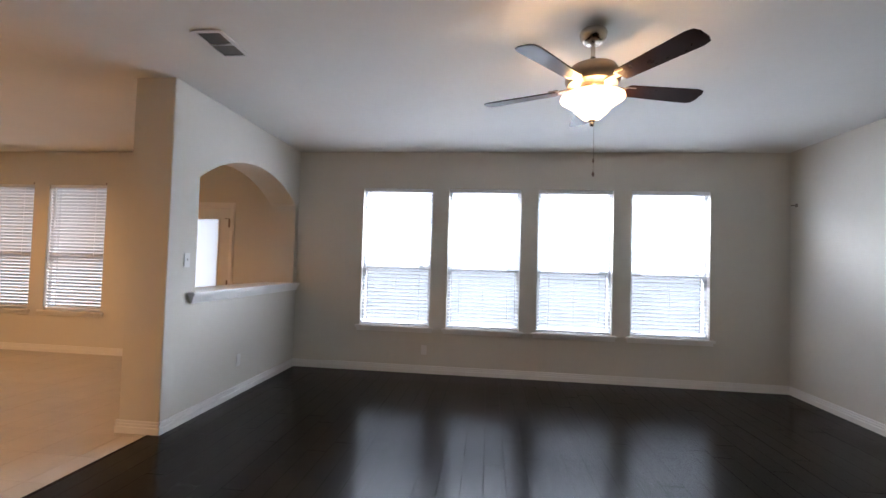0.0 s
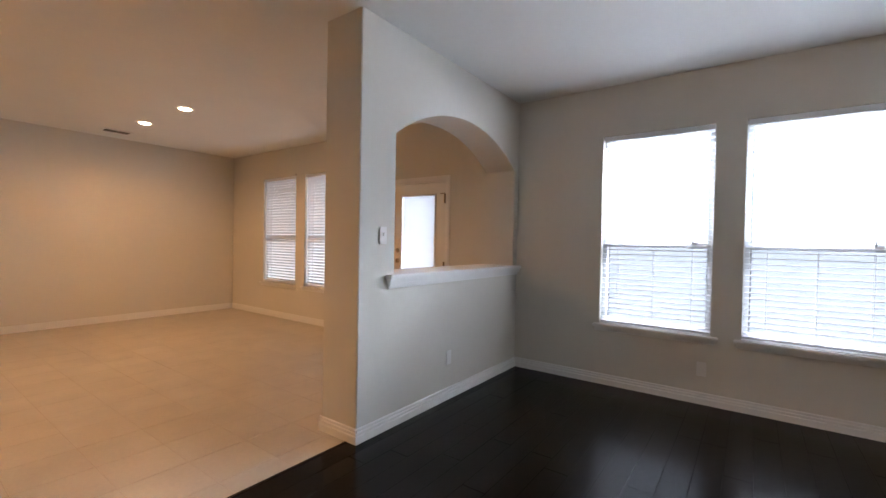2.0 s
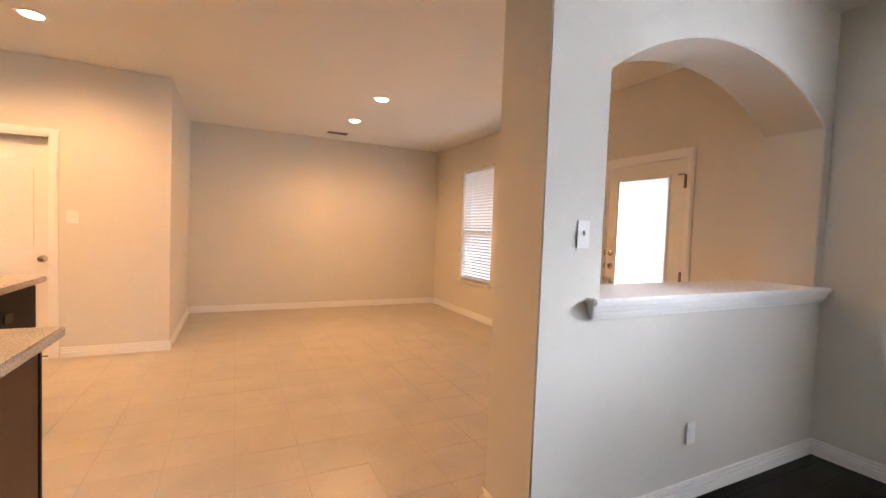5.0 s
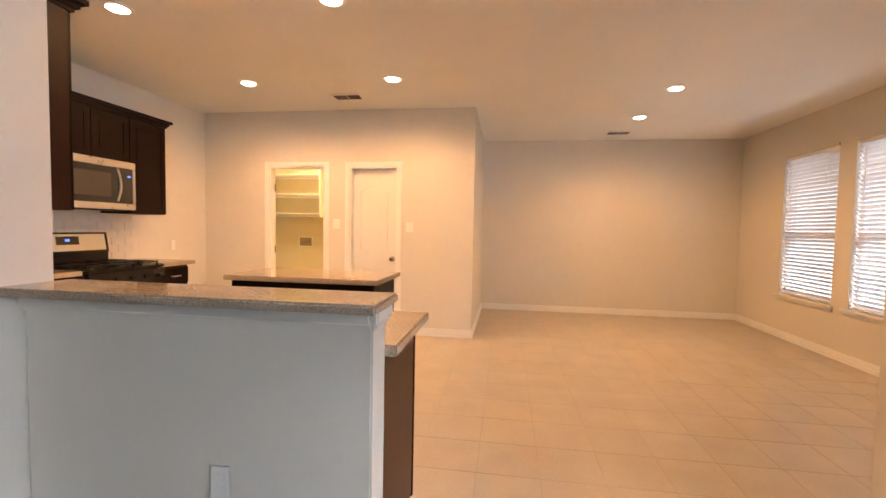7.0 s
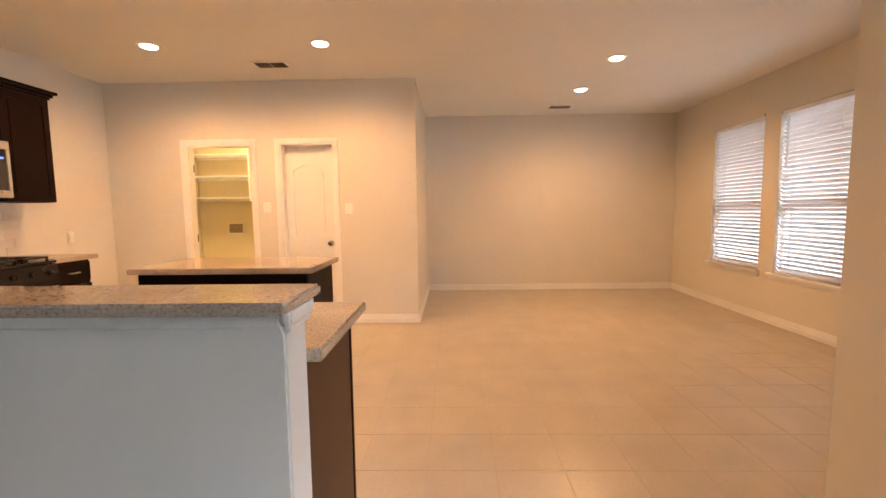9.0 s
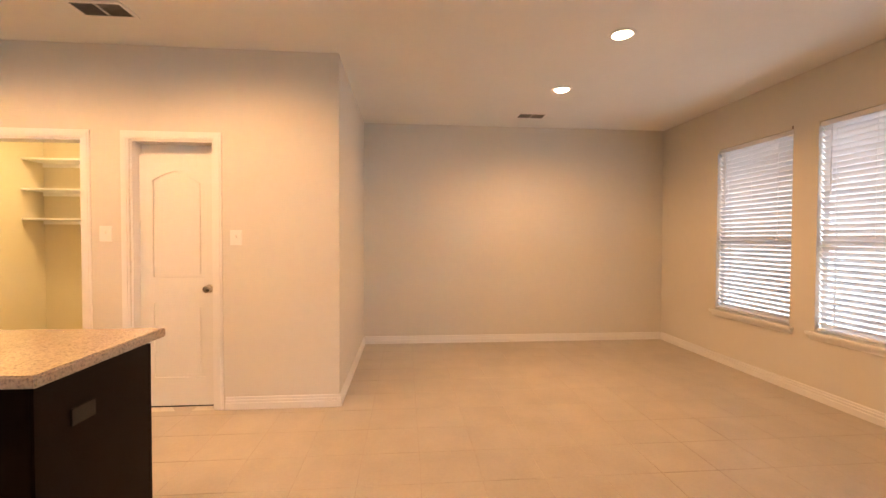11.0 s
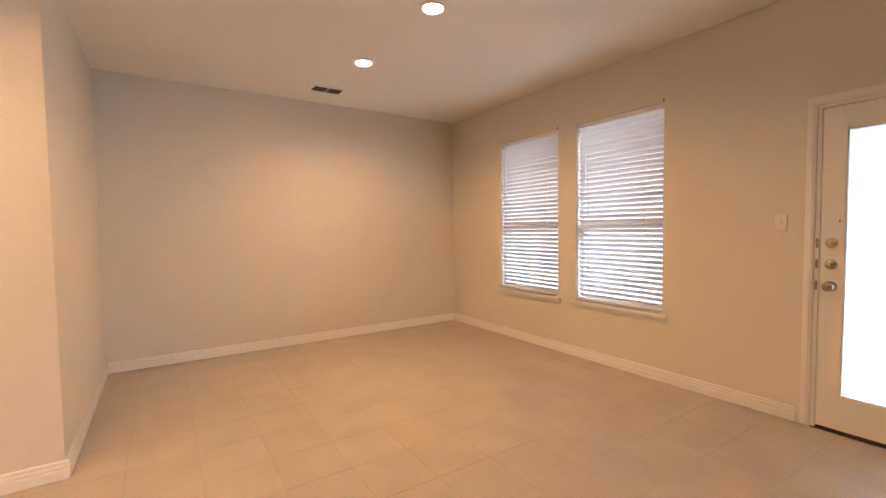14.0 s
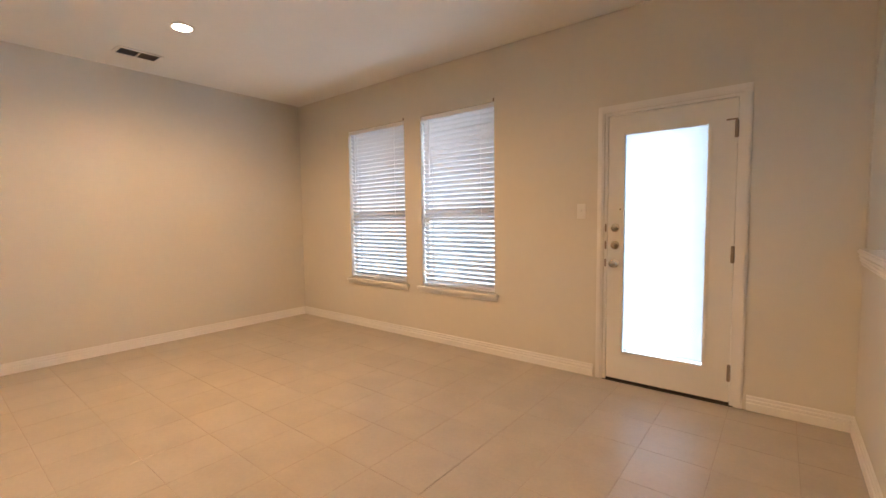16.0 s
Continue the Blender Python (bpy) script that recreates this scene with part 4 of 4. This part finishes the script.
part("bracket_arm", cube(-0.006, 0.006, -0.06, -0.008, -0.006, 0.006, 0.002), VENTD, h)


# ---- floors ----
setting("floor_base", cube(XF - 0.12, XE + 0.12, YB - 0.12, YW + 0.16, -0.06, -0.0016), GROUT, "grout bed under the tile")
XT = -2.50           # joint between tile and wood
T, GAP = 0.34, 0.0026
X0T, Y0T = -3.37, 1.79


def tile_floor():
    fl = tagged(new("floor_tile"), "beige ceramic floor tile laid in a square grid", kind="structure")
    cuts, rest = {}, bmesh.new()
    made = 0
    i0, i1 = math.floor((XF - X0T) / T), math.ceil((XT - X0T) / T)
    j0, j1 = math.floor((-2.1 - Y0T) / T), math.ceil((YW - Y0T) / T)
    cells = []
    for i in range(i0, i1):
        for j in range(j0, j1):
            xa, xb = max(X0T + i * T, XF), min(X0T + (i + 1) * T, XT)
            ya, yb = max(Y0T + j * T, -2.06), min(Y0T + (j + 1) * T, YW)
            if xb - xa < 0.02 or yb - ya < 0.02:
                continue
            cells.append((xa, xb, ya, yb))
    cells.sort(key=lambda c: math.hypot((c[0] + c[1]) / 2 + 4.6, ((c[2] + c[3]) / 2 - 2.9) * 1.1))
    for xa, xb, ya, yb in cells:
        w, h = round(xb - xa - GAP, 3), round(yb - ya - GAP, 3)
        if made < 300:
            if (w, h) not in cuts:
                bm = bmesh.new()
                e = 0.0015
                lo = [bm.verts.new((x, y, -0.004)) for x, y in ((-w / 2, -h / 2), (w / 2, -h / 2), (w / 2, h / 2), (-w / 2, h / 2))]
                mid = [bm.verts.new((x, y, -0.0012)) for x, y in ((-w / 2, -h / 2), (w / 2, -h / 2), (w / 2, h / 2), (-w / 2, h / 2))]
                up = [bm.verts.new((x, y, 0.0)) for x, y in ((-w / 2 + e, -h / 2 + e), (w / 2 - e, -h / 2 + e), (w / 2 - e, h / 2 - e), (-w / 2 + e, h / 2 - e))]
                for a, b in ((lo, mid), (mid, up)):
                    for k in range(4):
                        bm.faces.new((a[k], a[(k + 1) % 4], b[(k + 1) % 4], b[k]))
                bm.faces.new(up)
                cuts[(w, h)] = mesh_of("tile", bm, TILE)
            p = part("tile", cuts[(w, h)], TILE, fl)
            p.location = ((xa + xb) / 2, (ya + yb) / 2, random.uniform(-0.0004, 0.0004))
            p.rotation_euler = (random.uniform(-0.0006, 0.0006), random.uniform(-0.0006, 0.0006), 0)
            made += 1
        else:
            box(rest, xa + GAP / 2, xb - GAP / 2, ya + GAP / 2, yb - GAP / 2, -0.004, 0.0)
    if rest.verts:
        tagged(part("tile_field", rest, TILE, fl), kind="stuff")


tile_floor()


def wood_floor():
    fl = tagged(new("floor_wood"), "near-black glossy laminate plank floor", kind="structure")
    meshes, rest = {}, bmesh.new()
    rng = random.Random(5)
    w, g, e = 0.139, 0.0004, 0.0012
    x = XT + 0.004
    while x < XE - 0.01:
        h = round(min(w, XE - x), 3)
        y, first = YW, True
        while y > YB + 0.01:
            L = round(min(rng.uniform(0.25, 1.2) if first else 1.22, y - YB), 2)
            first = False
            if L < 0.02:
                break
            if y < -0.6:
                box(rest, x + g, x + h - g, y - L + e, y - e, -0.004, 0.004)
            else:
                key = (L, h)
                if key not in meshes:
                    bm = bmesh.new()
                    lo = [bm.verts.new(p) for p in ((g, e, -0.004), (h - g, e, -0.004), (h - g, L - e, -0.004), (g, L - e, -0.004))]
                    up = [bm.verts.new(p) for p in ((g + 0.0006, e + 0.001, 0.004), (h - g - 0.0006, e + 0.001, 0.004), (h - g - 0.0006, L - e - 0.001, 0.004), (g + 0.0006, L - e - 0.001, 0.004))]
                    for k in range(4):
                        bm.faces.new((lo[k], lo[(k + 1) % 4], up[(k + 1) % 4], up[k]))
                    bm.faces.new(up)
                    meshes[key] = mesh_of("plank", bm, WOOD)
                p = part("plank", meshes[key], WOOD, fl)
                p.location = (x, y - L, rng.uniform(-0.0002, 0.0002))
                p.rotation_euler = (rng.uniform(-0.0006, 0.0006), rng.uniform(-0.003, 0.003), 0)
            y -= L
        x += w
    tagged(part("plank_field", rest, WOOD, fl), kind="stuff")
    setting("floor_joint", cube(XT - 0.02, XT + 0.003, CY, PY, -0.003, 0.006, 0.002), ESPR, "dark wooden edge strip between wood and tile")


wood_floor()
setting("floor_underlay", cube(XT, XE, YB, YW, -0.0014, -0.001), ESPR, "dark bed under the planks")
